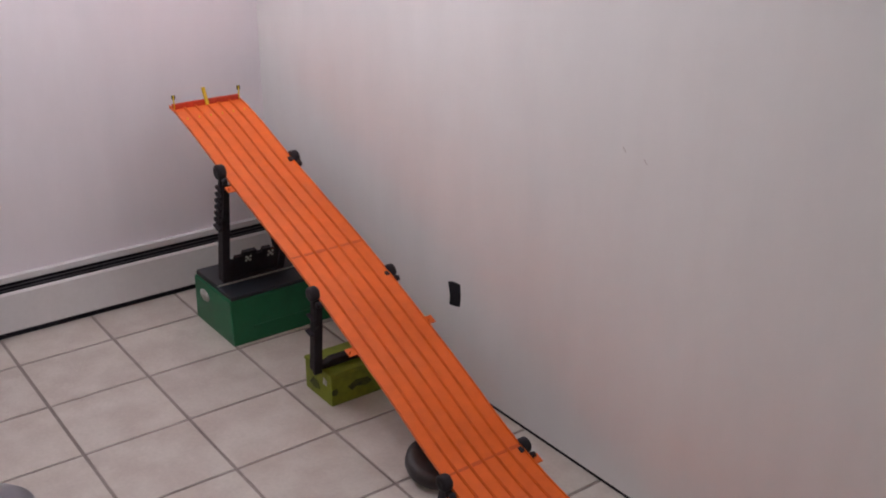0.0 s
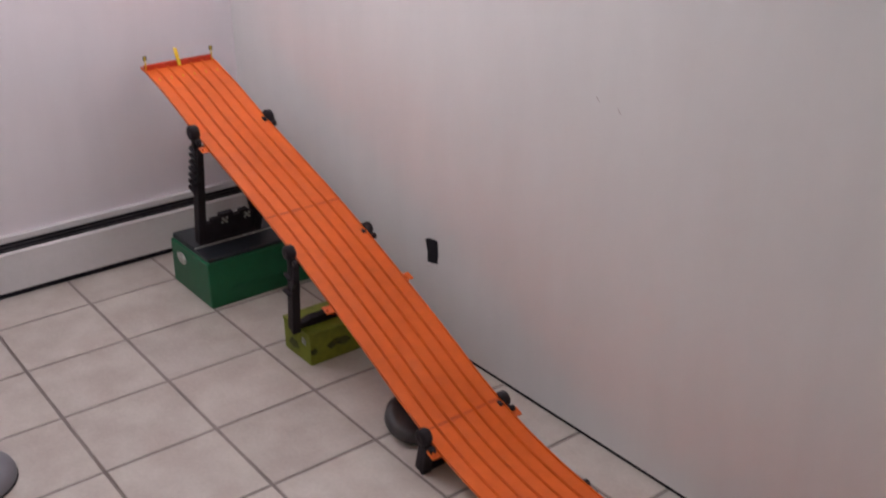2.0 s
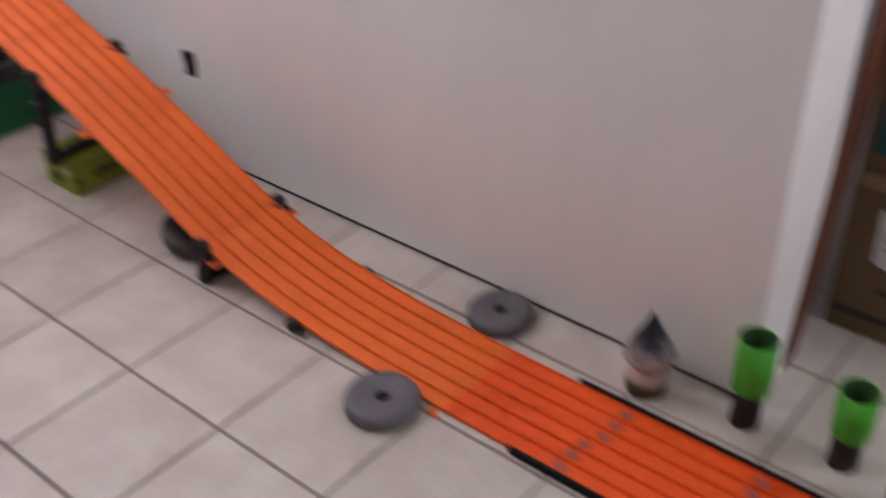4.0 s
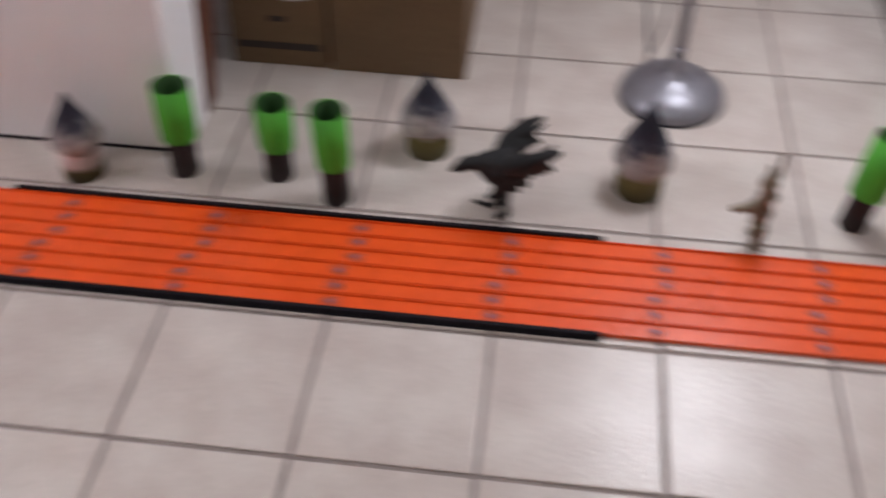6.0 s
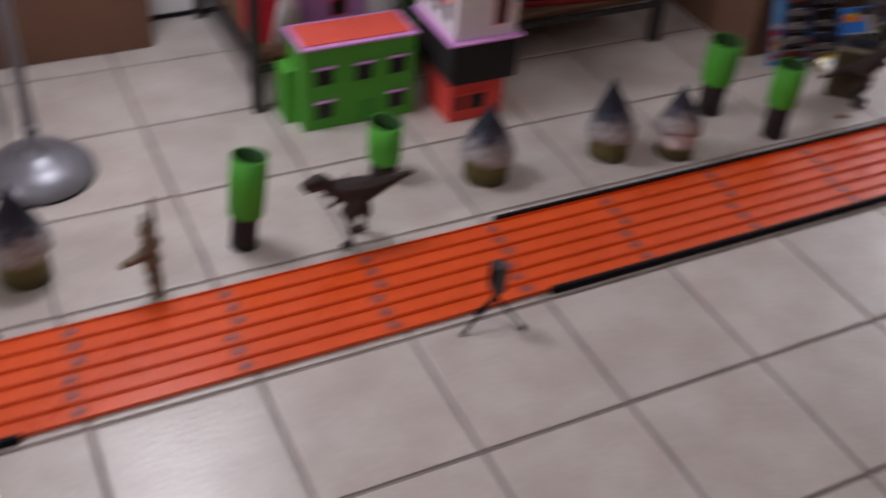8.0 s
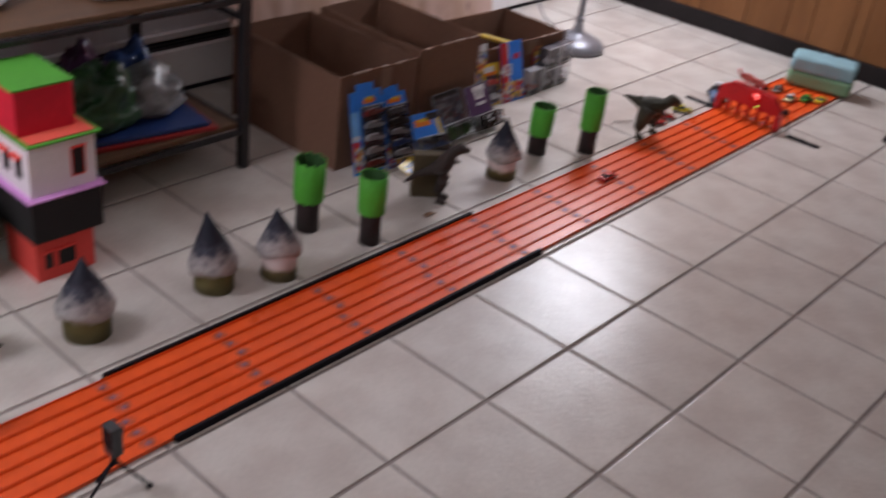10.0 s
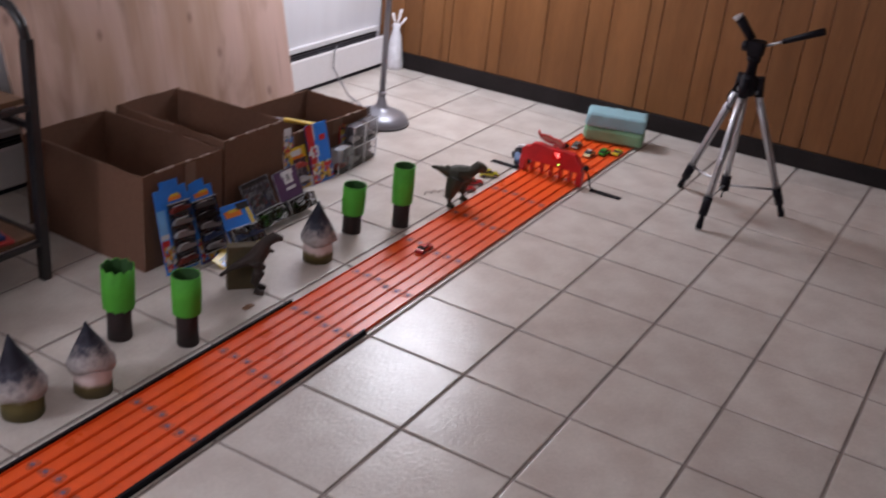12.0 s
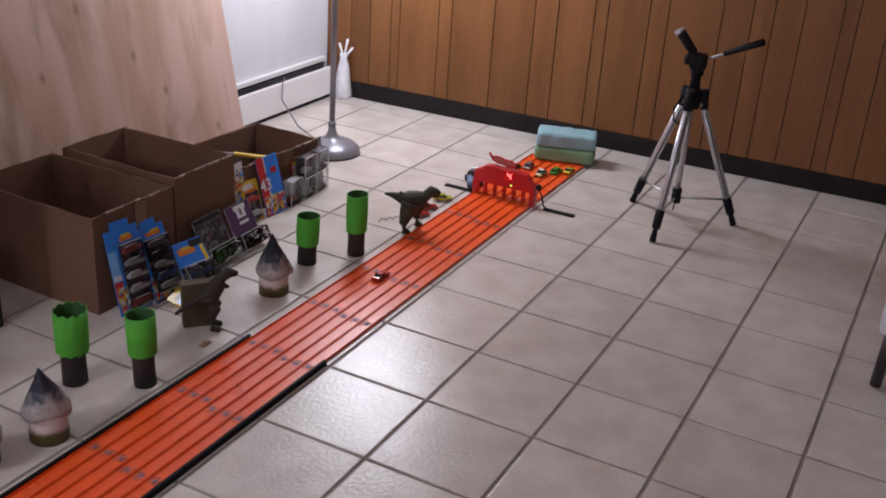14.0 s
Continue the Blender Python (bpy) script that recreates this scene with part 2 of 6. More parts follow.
def prism(bm, outline, y0, y1, m=None, bevel=0.0):
    """An outline in x and z, made solid from y0 to y1."""
    a = [bm.verts.new((x, y0, z)) for x, z in outline]
    b = [bm.verts.new((x, y1, z)) for x, z in outline]
    fs = [bm.faces.new(a), bm.faces.new(b[::-1])]
    for k in range(len(a)):
        j = (k + 1) % len(a)
        fs.append(bm.faces.new((a[k], b[k], b[j], a[j])))
    bmesh.ops.recalc_face_normals(bm, faces=fs)
    vs = a + b
    if bevel:
        r = bmesh.ops.bevel(bm, geom=list({e for f in fs for e in f.edges}), offset=bevel, segments=2, affect="EDGES", profile=0.6)
        vs = list({v for f in r["faces"] for v in f.verts} | {v for v in vs if v.is_valid})
    if m is not None:
        bmesh.ops.transform(bm, matrix=m, verts=vs)
    return bm


def mesh_of(name, bm, mat):
    bmesh.ops.recalc_face_normals(bm, faces=bm.faces)
    me = bpy.data.meshes.new(name)
    bm.to_mesh(me)
    bm.free()
    for one in mat if isinstance(mat, (list, tuple)) else (mat,):
        me.materials.append(one)
    return me


def part(name, bm, mat, parent, label=""):
    ob = new(name, mesh_of(name, bm, mat))
    ob.parent = parent
    return tagged(ob, label)


def solid(name, bm, mat, label, category, group="", kind=""):
    return tagged(new(name, mesh_of(name, bm, mat)), label, category, group, kind)


def thing(name, place, label, category, group="", turn=0.0):
    ob = new(name)
    ob.empty_display_size = 0.05
    ob.matrix_basis = pose(*place, 0, 0, turn)
    return tagged(ob, label, category, group)


def B(*a, **k):
    return box(bmesh.new(), *a, **k)


# ---- structure ----
XW, XE, YS, YN, YB, TOP = -6.38, 2.03, -3.2, 0.435, 1.52, 2.42
T = 0.305
solid("floor", B(XW - 0.2, YS - 0.2, -0.12, XE + 0.2, YB + 0.2, -0.0035), GROUT, "cream ceramic floor tiles with dark grey grout", "floor", kind="structure")
FLOOR = bpy.data.objects["floor"]
# Unseen ceiling, its paint greyed to lower the bounce.
solid("ceiling", B(XW - 0.2, YS - 0.2, TOP, XE + 0.2, YB + 0.2, TOP + 0.1), CEIL, "plain unseen ceiling, toned down to cut bounced light", "ceiling", kind="structure")
solid("wall_west", B(XW - 0.12, YS - 0.2, 0, XW, YB + 0.2, TOP), PAINT_LAMPLIT_WEST, "painted wall above a baseboard heater, lamp glow put into its colour", "wall", kind="structure")
solid("wall_north", B(XW, YN, 0.013, -3.449, YN + 0.215, TOP), PAINT, "off-white painted plaster wall with a cut-out socket hole", "wall", kind="structure")
solid("wall_back", B(XW, YB, 0, XE - 0.05, YB + 0.12, TOP), PAINT_BACK, "white painted back wall", "wall", kind="structure")
# Unseen wall, given the dark panel colour to weaken the bounced light.
solid("wall_south", B(XW, YS - 0.12, 0, XE, YS, TOP), WOODWALL, "unseen wall behind the walk, browned to cut bounced light", "wall", kind="structure")
solid("wall_east", B(XE + 0.006, YS - 0.1, 0, XE + 0.13, YB + 0.1, TOP), DARKWOOD, "wall covered with brown wood panelling", "wall", kind="structure")
# Shade of the wall gap, made as a near-black strip set slightly back.
solid("floor_gap", B(XW, YN + 0.004, 0, -3.449, YN + 0.2, 0.013), SLOT, "near-black strip standing for the shaded gap under the plaster wall", "gap", kind="structure")
solid("door_trim", B(-3.449, YN - 0.004, 0.0, -3.4462, YN + 0.218, TOP, bevel=0.0008), TRIM, "white painted end of the plaster wall", "trim", kind="structure")
# Thin jamb board, its slant shaped to fit the camera's view.
solid("jamb_board", prism(bmesh.new(), [(0.585, 0.001), (0.652, 0.001), (0.92, 1.0), (0.73, 1.0)], 3.4405, 3.4458, m=pose(0, 0, 0, 0, 0, 90)), DARKWOOD, "reddish-brown jamb board at the wall end, slanted to fit the camera's view", "plank")
EAST_TURN = pose(2.0, 0.17, 0, 0, 0, 2.5) @ pose(-2.03, -0.17, 0)
bpy.data.objects["wall_east"].matrix_basis = EAST_TURN
solid("baseboard", B(XE - 0.012, YS, 0, XE + 0.006, YB + 0.02, 0.082, bevel=0.004), COVE, "black vinyl baseboard under the wood panelling", "baseboard", kind="structure").matrix_basis = EAST_TURN
# ---- wood panelling, heaters, socket hole ----
EDGES = [1.515, 1.382, 1.277, 1.162, 1.115, 0.911, 0.844, 0.63, 0.436, 0.326, 0.158, 0.099, -0.083, -0.165, -0.388, -0.51, -0.594, -0.711, -0.857, -0.916, -1.029]
while EDGES[-1] > YS + 0.3:
    EDGES.append(EDGES[-1] - (0.12, 0.2, 0.07, 0.22)[len(EDGES) % 4])
EAST = bpy.data.objects["wall_east"]
for a, b in zip(EDGES, EDGES[1:]):
    part("panel_board", B(XE - 0.004, b + 0.0020, 0.082, XE + 0.006, a - 0.0020, TOP, bevel=0.002), WOODWALL, EAST)


def heater(name, length, m, label):
    """A baseboard heater: back sheet, dark slot, front cover, lower shadow gap. Runs along x, front towards -y."""
    ob = new(name)
    ob.matrix_basis = m
    tagged(ob, label, "heater")
    part("top_cover", prism(bmesh.new(), [(0, 0.172), (length, 0.172), (length, 0.194), (0, 0.194)], -0.022, 0, bevel=0.002), HEATER, ob)
    bm = bmesh.new()
    for k in range(2):
        box(bm, 0, -0.048 + 0.014 * k, 0.157 + 0.006 * k, length, -0.045 + 0.014 * k, 0.160 + 0.006 * k)
    part("louvre", bm, LOUVRE, ob, "dull grey louvre blades")
    part("back_sheet", B(0, -0.010, 0.02, length, -0.001, 0.172), SLOT, ob)
    bm = bmesh.new()
    prof = [(-0.075, 0.021), (-0.078, 0.025), (-0.078, 0.154), (-0.073, 0.162), (-0.067, 0.160), (-0.071, 0.151), (-0.071, 0.023)]
    a = [bm.verts.new((0, y, z)) for y, z in prof]
    b = [bm.verts.new((length, y, z)) for y, z in prof]
    for k in range(len(prof)):
        bm.faces.new((a[k], a[(k + 1) % len(prof)], b[(k + 1) % len(prof)], b[k]))
    bm.faces.new(a)
    bm.faces.new(b[::-1])
    part("front_cover", bm, HEATER, ob)
    # Near-black strip stands in for the shade below the front cover.
    part("gap_shade_strip", B(0, -0.066, 0, length, -0.012, 0.03), SLOT, ob)
    return ob


heater("baseboard_heater", 3.6, pose(XW, -3.17, 0, 0, 0, 90), "white enamelled baseboard heater along the wall")
heater("baseboard_heater", 5.2, pose(-3.3, YB, 0), "white enamelled baseboard heater behind the cartons")

bm = bmesh.new()
prism(bm, [(-5.236, 0.330), (-5.214, 0.338), (-5.178, 0.341), (-5.175, 0.300), (-5.179, 0.268), (-5.20, 0.262), (-5.229, 0.258), (-5.226, 0.29)], YN - 0.0015, YN + 0.03)
solid("socket_hole", bm, SLOT, "near-black patch standing for a ragged socket hole in the plaster", "hole", kind="structure")
bm = bmesh.new()
prism(bm, [(-5.228, 0.258), (-5.19, 0.262), (-5.186, 0.252), (-5.222, 0.247)], YN - 0.003, YN + 0.003)
solid("plaster_patch", bm, TRIM, "small white filler patch under the socket hole", "patch", kind="structure")
bm = bmesh.new()
for x, z in ((-4.569, 0.906), (-4.502, 0.893)):
    prism(bm, [(x - 0.006, z + 0.005), (x - 0.004, z + 0.006), (x + 0.006, z - 0.005), (x + 0.004, z - 0.006)], YN - 0.0006, YN + 0.002)
solid("wall_scratch", bm, material("grey_scuff", (0.55, 0.50, 0.50), 0.8), "two short grey scuffs on the plaster wall", "scuff", kind="structure")

# ---- race track ----
LANE, Y0, Y1 = 0.0408, 0.0205, 0.2655
PX = [-6.235, -6.05, -5.88, -5.66, -5.45, -5.27, -5.10, -4.92, -4.76, -4.62, -4.50, -4.38, -4.25, -4.10, -3.95, -3.8]
PZ = [0.712, 0.655, 0.586, 0.510, 0.437, 0.366, 0.292, 0.211, 0.131, 0.078, 0.048, 0.027, 0.013, 0.005, 0.001, 0.0005]


def height(x):
    """The ramp's underside, smoothed over a hand's width."""
    return sum(float(np.interp(x + d, PX, PZ)) * w for d, w in ((-0.06, 0.2), (-0.03, 0.2), (0, 0.2), (0.03, 0.2), (0.06, 0.2)))


def section(name, xa, xb, parent, steps):
    """One length of six-lane track with low double rails between the lanes."""
    prof, mats = [(Y0, 0.0)], []
    for k in range(7):
        y = Y0 + k * LANE
        if k == 0:
            prof += [(y, 0.0095), (y + 0.002, 0.0095), (y + 0.0026, 0.0042)]
        elif k == 6:
            prof += [(y - 0.0026, 0.0042), (y - 0.002, 0.0095), (y, 0.0095)]
        else:
            prof += [(y - 0.0036, 0.0042), (y - 0.0030, 0.0088), (y - 0.0011, 0.0088), (y - 0.0010, 0.0026), (y + 0.0010, 0.0026), (y + 0.0011, 0.0088), (y + 0.0030, 0.0088), (y + 0.0036, 0.0042)]
    prof.append((Y0 + 6 * LANE, 0.0))
    bm = bmesh.new()
    rows = []
    for i in range(steps + 1):
        x = xa + (xb - xa) * i / steps
        s = (height(x + 0.01) - height(x - 0.01)) / 0.02
        nx, nz = -s / math.hypot(1, s), 1 / math.hypot(1, s)
        rows.append([bm.verts.new((x + nx * z, y, height(x) + nz * z)) for y, z in prof])
    n = len(prof)
    for a, b in zip(rows, rows[1:]):
        for k in range(n):
            f = bm.faces.new((a[k], a[(k + 1) % n], b[(k + 1) % n], b[k]))
            if 4 <= k < n - 4 and abs(prof[k][1] - 0.0026) < 1e-6 and abs(prof[(k + 1) % n][1] - 0.0026) < 1e-6:
                f.material_index = 1
    bm.faces.new(rows[0][::-1])
    bm.faces.new(rows[-1])
    return part(name, bm, (ORANGE_RAMP, GROOVE_SEAM_RAMP) if xa < -3.95 else (ORANGE, GROOVE_SHADE), parent)


TRACK = thing("race_track", (0, 0, 0), "bright orange six-lane plastic toy race track on the tiles", "track")
JOINTS = [-3.64 + 0.3004 * k for k in range(17)]
cuts = [-6.235, -5.44, -4.70, -3.935] + JOINTS + [1.70]
DOT = material("blue_rivet_plastic", (0.20, 0.12, 0.20), 0.5, vary=0.2)
# Duller, darker orange patch under each rivet.
DARK_PATCH = material("darker_orange_plastic", (0.56, 0.085, 0.030), 0.5, vary=0.25, scale=40, fine=90)
bm = bmesh.new()
lathe(bm, [(0.017, 0), (0.016, 0.0003)], 12, wobble=0.6)
for f in bm.faces:
    f.material_index = 1
lathe(bm, [(0.0062, 0.0002), (0.0062, 0.0012), (0.0036, 0.0016)], 10)
RIVET = mesh_of("rivet", bm, (DOT, DARK_PATCH))
for a, b in zip(cuts, cuts[1:]):
    sec = section("track_section", a + 0.0006, b - 0.0006, TRACK, 26 if a < -3.7 else 2)
    if b in JOINTS:
        for k in range(6):
            dot = new("rivet", RIVET)
            dot.parent = sec
            dot.location = (b + (0.012 if k > 2 else -0.012), Y0 + (k + 0.5) * LANE, 0.0050)
            dot.rotation_euler = (0, 0, random.uniform(0, 6))
for x, y in ((-4.655, 0.279), (-5.12, 0.279), (-5.10, 0.010), (-4.642, 0.010), (-5.785, 0.012), (-3.95, 0.012)):
    z = height(x)
    bm = bmesh.new()
    prism(bm, [(x - 0.010, z + 0.001), (x + 0.016, z - 0.009), (x + 0.017, z - 0.006), (x - 0.009, z + 0.004)], y - 0.014, y + 0.014, bevel=0.0008)
    prism(bm, [(x + 0.006, z - 0.004), (x + 0.010, z - 0.006), (x + 0.013, z + 0.006), (x + 0.009, z + 0.008)], y - 0.011, y - 0.006)
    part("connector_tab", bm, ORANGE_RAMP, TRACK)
for x in (-5.44, -4.70):
    for k in range(6):
        wide = 0.0028 + 0.0012 * ((k * 7) % 3)
        tilt = math.degrees(math.atan((height(x + 0.03) - height(x - 0.03)) / 0.06))
        seam = part("joint_lip", B(-wide, Y0 + k * LANE + 0.004, 0.0040, wide, Y0 + (k + 1) * LANE - 0.004, 0.0052, bevel=0.0005), GROOVE_SEAM_RAMP, TRACK, "darker overlapping joint of two track lengths")
        seam.matrix_basis = pose(x, 0, height(x), 0, -tilt, 0)

for x0, x1 in ((-3.76, -2.548), (-1.508, -0.305)):
    for ya, yb in ((Y0 - 0.010, Y0 - 0.001), (Y0 + 6 * LANE + 0.001, Y0 + 6 * LANE + 0.010)):
        rail = thing("guard_rail", (x0, ya, 0), "long black plastic guard rail beside the orange track", "rail", "guard rails")
        part("rail_wall", B(0, 0, 0.0, x1 - x0, yb - ya, 0.016, bevel=0.0015), BLACK, rail)
        part("rail_lip", B(0.002, -0.0015 if ya < 0.1 else yb - ya - 0.0005, 0.0, x1 - x0 - 0.002, 0.0005 if ya < 0.1 else yb - ya + 0.002, 0.004), BLACK, rail)

# start gate on the top of the ramp
DARKRED = material("red_orange_plastic", (0.62, 0.055, 0.02), 0.4, vary=0.15)
YELLOW = material("yellow_plastic", (0.85, 0.60, 0.03), 0.4, vary=0.08)
gate = thing("starting_gate", (-6.205, 0.143, height(-6.205) + 0.004), "red-orange start bar with a yellow lever and two flags", "gate")
part("start_bar", B(-0.012, -0.121, 0, 0.0, 0.121, 0.018, bevel=0.002), DARKRED, gate)
part("lever", B(0.0, -0.006, 0.002, 0.006, 0.006, 0.062, bevel=0.0015, m=pose(0.012, -0.005, 0, 0, -18, 14)), YELLOW, gate)
for s in (-1, 1):
    post = part("flag_post", lathe(bmesh.new(), [(0.0022, 0), (0.0022, 0.046)], 8, (0.002, s * 0.117, 0.002)), YELLOW, gate)
    part("flag", B(-0.002, s * 0.117 - 0.005, 0.034, 0.000, s * 0.117 + 0.007, 0.048), STRUT, post, "small dark chequered flag")
for k in range(6):
    part("start_pin", lathe(bmesh.new(), [(0.002, 0), (0.002, 0.008), (0.001, 0.009)], 8, (0.07, -0.102 + k * LANE, -0.022)), YELLOW, gate)

# ---- supports under the ramp ----
GREEN_C = material("dark_green_crate_plastic", (0.009, 0.135, 0.052), 0.45, vary=0.12, scale=7, fine=60, bump=0.06)
LIME = material("lime_painted_box", (0.21, 0.25, 0.015), 0.6, vary=0.2, scale=9, fine=50, bump=0.1)
PALE = material("pale_mark", (0.55, 0.56, 0.52), 0.7, vary=0.2, scale=30)

OLIVE = material("olive_stain", (0.07, 0.09, 0.01), 0.7, vary=0.3, scale=30)
crate = thing("storage_crate", (-5.955, 0.19, 0), "dark green plastic crate turned upside down on the tiles", "crate")
part("shell", prism(bmesh.new(), [(-0.146, 0), (0.146, 0), (0.139, 0.158), (-0.139, 0.158)], -0.197, 0.20, bevel=0.006), GREEN_C, crate)
part("top_panel", B(-0.136, -0.19, 0.1585, 0.136, 0.19, 0.171, bevel=0.004), material("near_black_crate_top", (0.018, 0.022, 0.03), 0.4, vary=0.2), crate, "near-black top panel")
part("top_step", B(-0.134, -0.188, 0.1705, 0.03, 0.188, 0.176, bevel=0.002), material("dark_grey_crate_step", (0.03, 0.034, 0.042), 0.45, vary=0.2), crate, "raised dark step")
part("step_edge", B(0.030, -0.188, 0.1715, 0.033, 0.16, 0.1755), PALE, crate, "pale line along the step's edge")
bm = bmesh.new()
lathe(bm, [(0.0, 0), (0.034, 0), (0.034, 0.003), (0.0, 0.004)], 18, m=pose(-0.05, -0.2005, 0.115, 90, 0, 0) @ Matrix.Diagonal((1.0, 0.6, 1, 1)))
part("handle_hole", bm, PALE, crate, "pale worn handle opening")
part("rib", B(0.142, -0.12, 0.05, 0.147, 0.12, 0.058, bevel=0.001), GREEN_C, crate)

lime = thing("support_box", (-5.378, 0.165, 0), "scuffed lime green painted box under the ramp", "box")
part("body", B(-0.076, -0.105, 0, 0.076, 0.115, 0.094, bevel=0.003), LIME, lime)
part("lid", B(-0.078, -0.107, 0.0945, 0.078, 0.117, 0.106, bevel=0.003), LIME, lime)
part("dark_stain", prism(bmesh.new(), [(-0.05, 0.03), (-0.02, 0.022), (0.01, 0.03), (0.0, 0.05), (-0.03, 0.055)], -0.1066, -0.1052), OLIVE, lime)
part("scrape", prism(bmesh.new(), [(0.03, 0.06), (0.05, 0.058), (0.052, 0.075), (0.034, 0.08)], -0.1066, -0.1052), PALE, lime)
part("corner_mark", prism(bmesh.new(), [(-0.104, 0.052), (-0.088, 0.056), (-0.082, 0.044), (-0.090, 0.034), (-0.104, 0.038)], -0.0775, -0.0755, m=pose(0, 0, 0, 0, 0, 90)), OLIVE, lime, "dark scuffed corner mark")
part("dark_stain", prism(bmesh.new(), [(-0.05, 0.05), (-0.02, 0.066), (0.02, 0.062), (0.034, 0.046), (0.012, 0.036), (-0.018, 0.044), (-0.036, 0.034)], -0.0775, -0.0755, m=pose(0, 0, 0, 0, 0, 90)), OLIVE, lime, "dark smudge on the side")


def tower(place, lean, tall, ribs, label, wide=0.040, hub=0.024):
    """A dark plastic tower, its lean, feet and hubs fitted to the camera's view: two flat legs with ribs, round hubs
    and pegs at the top.
    """
    ob = thing("ramp_support", place, label, "support", "ramp supports")
    ob.matrix_basis = pose(*place, 0, lean, 0)
    for s in (-1, 1):
        y = s * 0.122
        bm = bmesh.new()
        w = wide / 2
        prism(bm, [(-w, -0.004), (w * 0.1, -0.004), (w * 0.2, tall * 0.5), (w * 0.1, tall), (-w * 0.8, tall), (-w * 0.9, tall * 0.5)], y - 0.011, y + 0.011, bevel=0.002)
        prism(bm, [(w * 0.3, -0.006), (w, -0.008), (w * 0.95, tall * 0.6), (w * 0.8, tall * 0.84), (w * 0.3, tall * 0.9)], y - 0.013, y + 0.013, bevel=0.002)
        if tall > 0.2:
            for v in bm.verts:
                v.co.y -= s * 0.022 * max(0.0, 1 - v.co.z / tall)
        leg = part("leg", bm, STRUT, ob)
        for k in range(ribs):
            z = tall * 0.50 + k * tall * 0.40 / max(1, ribs)
            part("rib", B(-w - 0.003, y - 0.0145, z, w * 0.75, y + 0.0145, z + tall * 0.026, bevel=0.003), STRUT, leg)
        bm = bmesh.new()
        lathe(bm, [(0.0, -0.013), (hub * 0.85, -0.013), (hub, -0.009), (hub, 0.009), (hub * 0.85, 0.013), (hub * 0.45, 0.014), (0.0, 0.012)], 20, m=pose(-0.002, y + s * 0.010, tall + 0.004, 90, 0, 0) if s < 0 else pose(-0.020, y + 0.014, tall - 0.010, 90, 0, 0))
        part("hub", bm, STRUT, leg, "round dark hub")
        bm = bmesh.new()
        lathe(bm, [(0.0, -0.006), (hub * 0.42, -0.006), (hub * 0.42, 0.006), (0.0, 0.006)], 14, m=pose(0.036 if s < 0 else 0.020, y + s * 0.012, tall - 0.008, 90, 0, 0))
        part("peg", bm, STRUT, leg)
        if ribs:
            part("brace", prism(bmesh.new(), [(w * 0.7, tall * 0.55), (w + 0.006, tall * 0.66), (w + 0.002, tall * 0.86), (w * 0.6, tall * 0.92)], y - 0.006, y + 0.006, bevel=0.001), STRUT, leg)
    if tall > 0.2:
        part("crossbar", B(-0.012, -0.112, tall * 0.84, 0.012, 0.112, tall * 0.84 + 0.014, bevel=0.002), STRUT, ob)
    return ob


t1 = tower((-5.957, 0.141, 0.176), 15.5, 0.425, 7, "tall dark grey plastic ramp tower on the green crate", 0.042)
bm = bmesh.new()
prism(bm, [(-0.108, 0.004), (0.108, 0.004), (0.108, 0.098), (0.088, 0.098), (0.088, 0.086), (0.060, 0.086), (0.060, 0.100), (0.030, 0.100), (0.030, 0.088), (0.006, 0.088), (0.006, 0.104), (-0.042, 0.104), (-0.042, 0.090), (-0.070, 0.090), (-0.070, 0.078), (-0.108, 0.078)], -0.008, 0.008, m=pose(0.006, 0, 0, 0, 0, 90))
part("cross_panel", bm, STRUT, t1, "dark panel with a toothed upper edge")
part("panel_foot", B(-0.014, -0.112, -0.004, 0.024, 0.112, 0.012, bevel=0.003), STRUT, t1)
for y in (-0.034, 0.048):
    bm = bmesh.new()
    for i in range(3):
        for j in range(3):
            if (i + j) % 2 == 0:
                box(bm, 0.0142, y + i * 0.0075, 0.066 + j * 0.0075, 0.0158, y + i * 0.0075 + 0.0068, 0.0728 + j * 0.0075)
    part("chequered_badge", bm, PALE, t1, "small pale chequered badge")
bm = bmesh.new()
sweep(bm, [(-0.02, 0.020, 0.27), (-0.012, 0.046, 0.21), (-0.004, 0.078, 0.14), (0.0, 0.10, 0.06)], [0.007, 0.012, 0.016, 0.016], 8)
part("back_strut", bm, STRUT, t1)
bm = bmesh.new()
for k in range(5):
    lathe(bm, [(0.0, 0), (0.0042, 0), (0.0034, 0.002), (0.0, 0.002)], 8, m=pose(0.012, 0.050 + 0.012 * k, 0.205 - 0.024 * k, 0, 90, 0))
part("strut_hole", bm, PALE, t1, "row of pale holes")
t2 = tower((-5.356, 0.141, 0.110), 13.5, 0.280, 2, "short dark grey plastic ramp tower on the lime box", 0.034, 0.021)
part("base_bar", prism(bmesh.new(), [(-0.112, -0.002), (0.112, -0.002), (0.112, 0.020), (0.03, 0.020), (0.01, 0.026), (-0.05, 0.026), (-0.07, 0.018), (-0.112, 0.018)], -0.010, 0.012, m=pose(0, 0, 0, 0, 0, 90), bevel=0.002), STRUT, t2)
t3 = tower((-4.700, 0.141, 0.004), 12.0, 0.108, 0, "low black plastic ramp foot standing on the tiles", 0.038, 0.022)
part("base_plate", B(-0.016, -0.112, -0.001, 0.016, 0.112, 0.026, bevel=0.004), BLACK, t3)
t4 = tower((-4.375, 0.141, 0.004), 4.0, 0.020, 0, "small dark hub joint at the ramp foot", 0.020, 0.012)

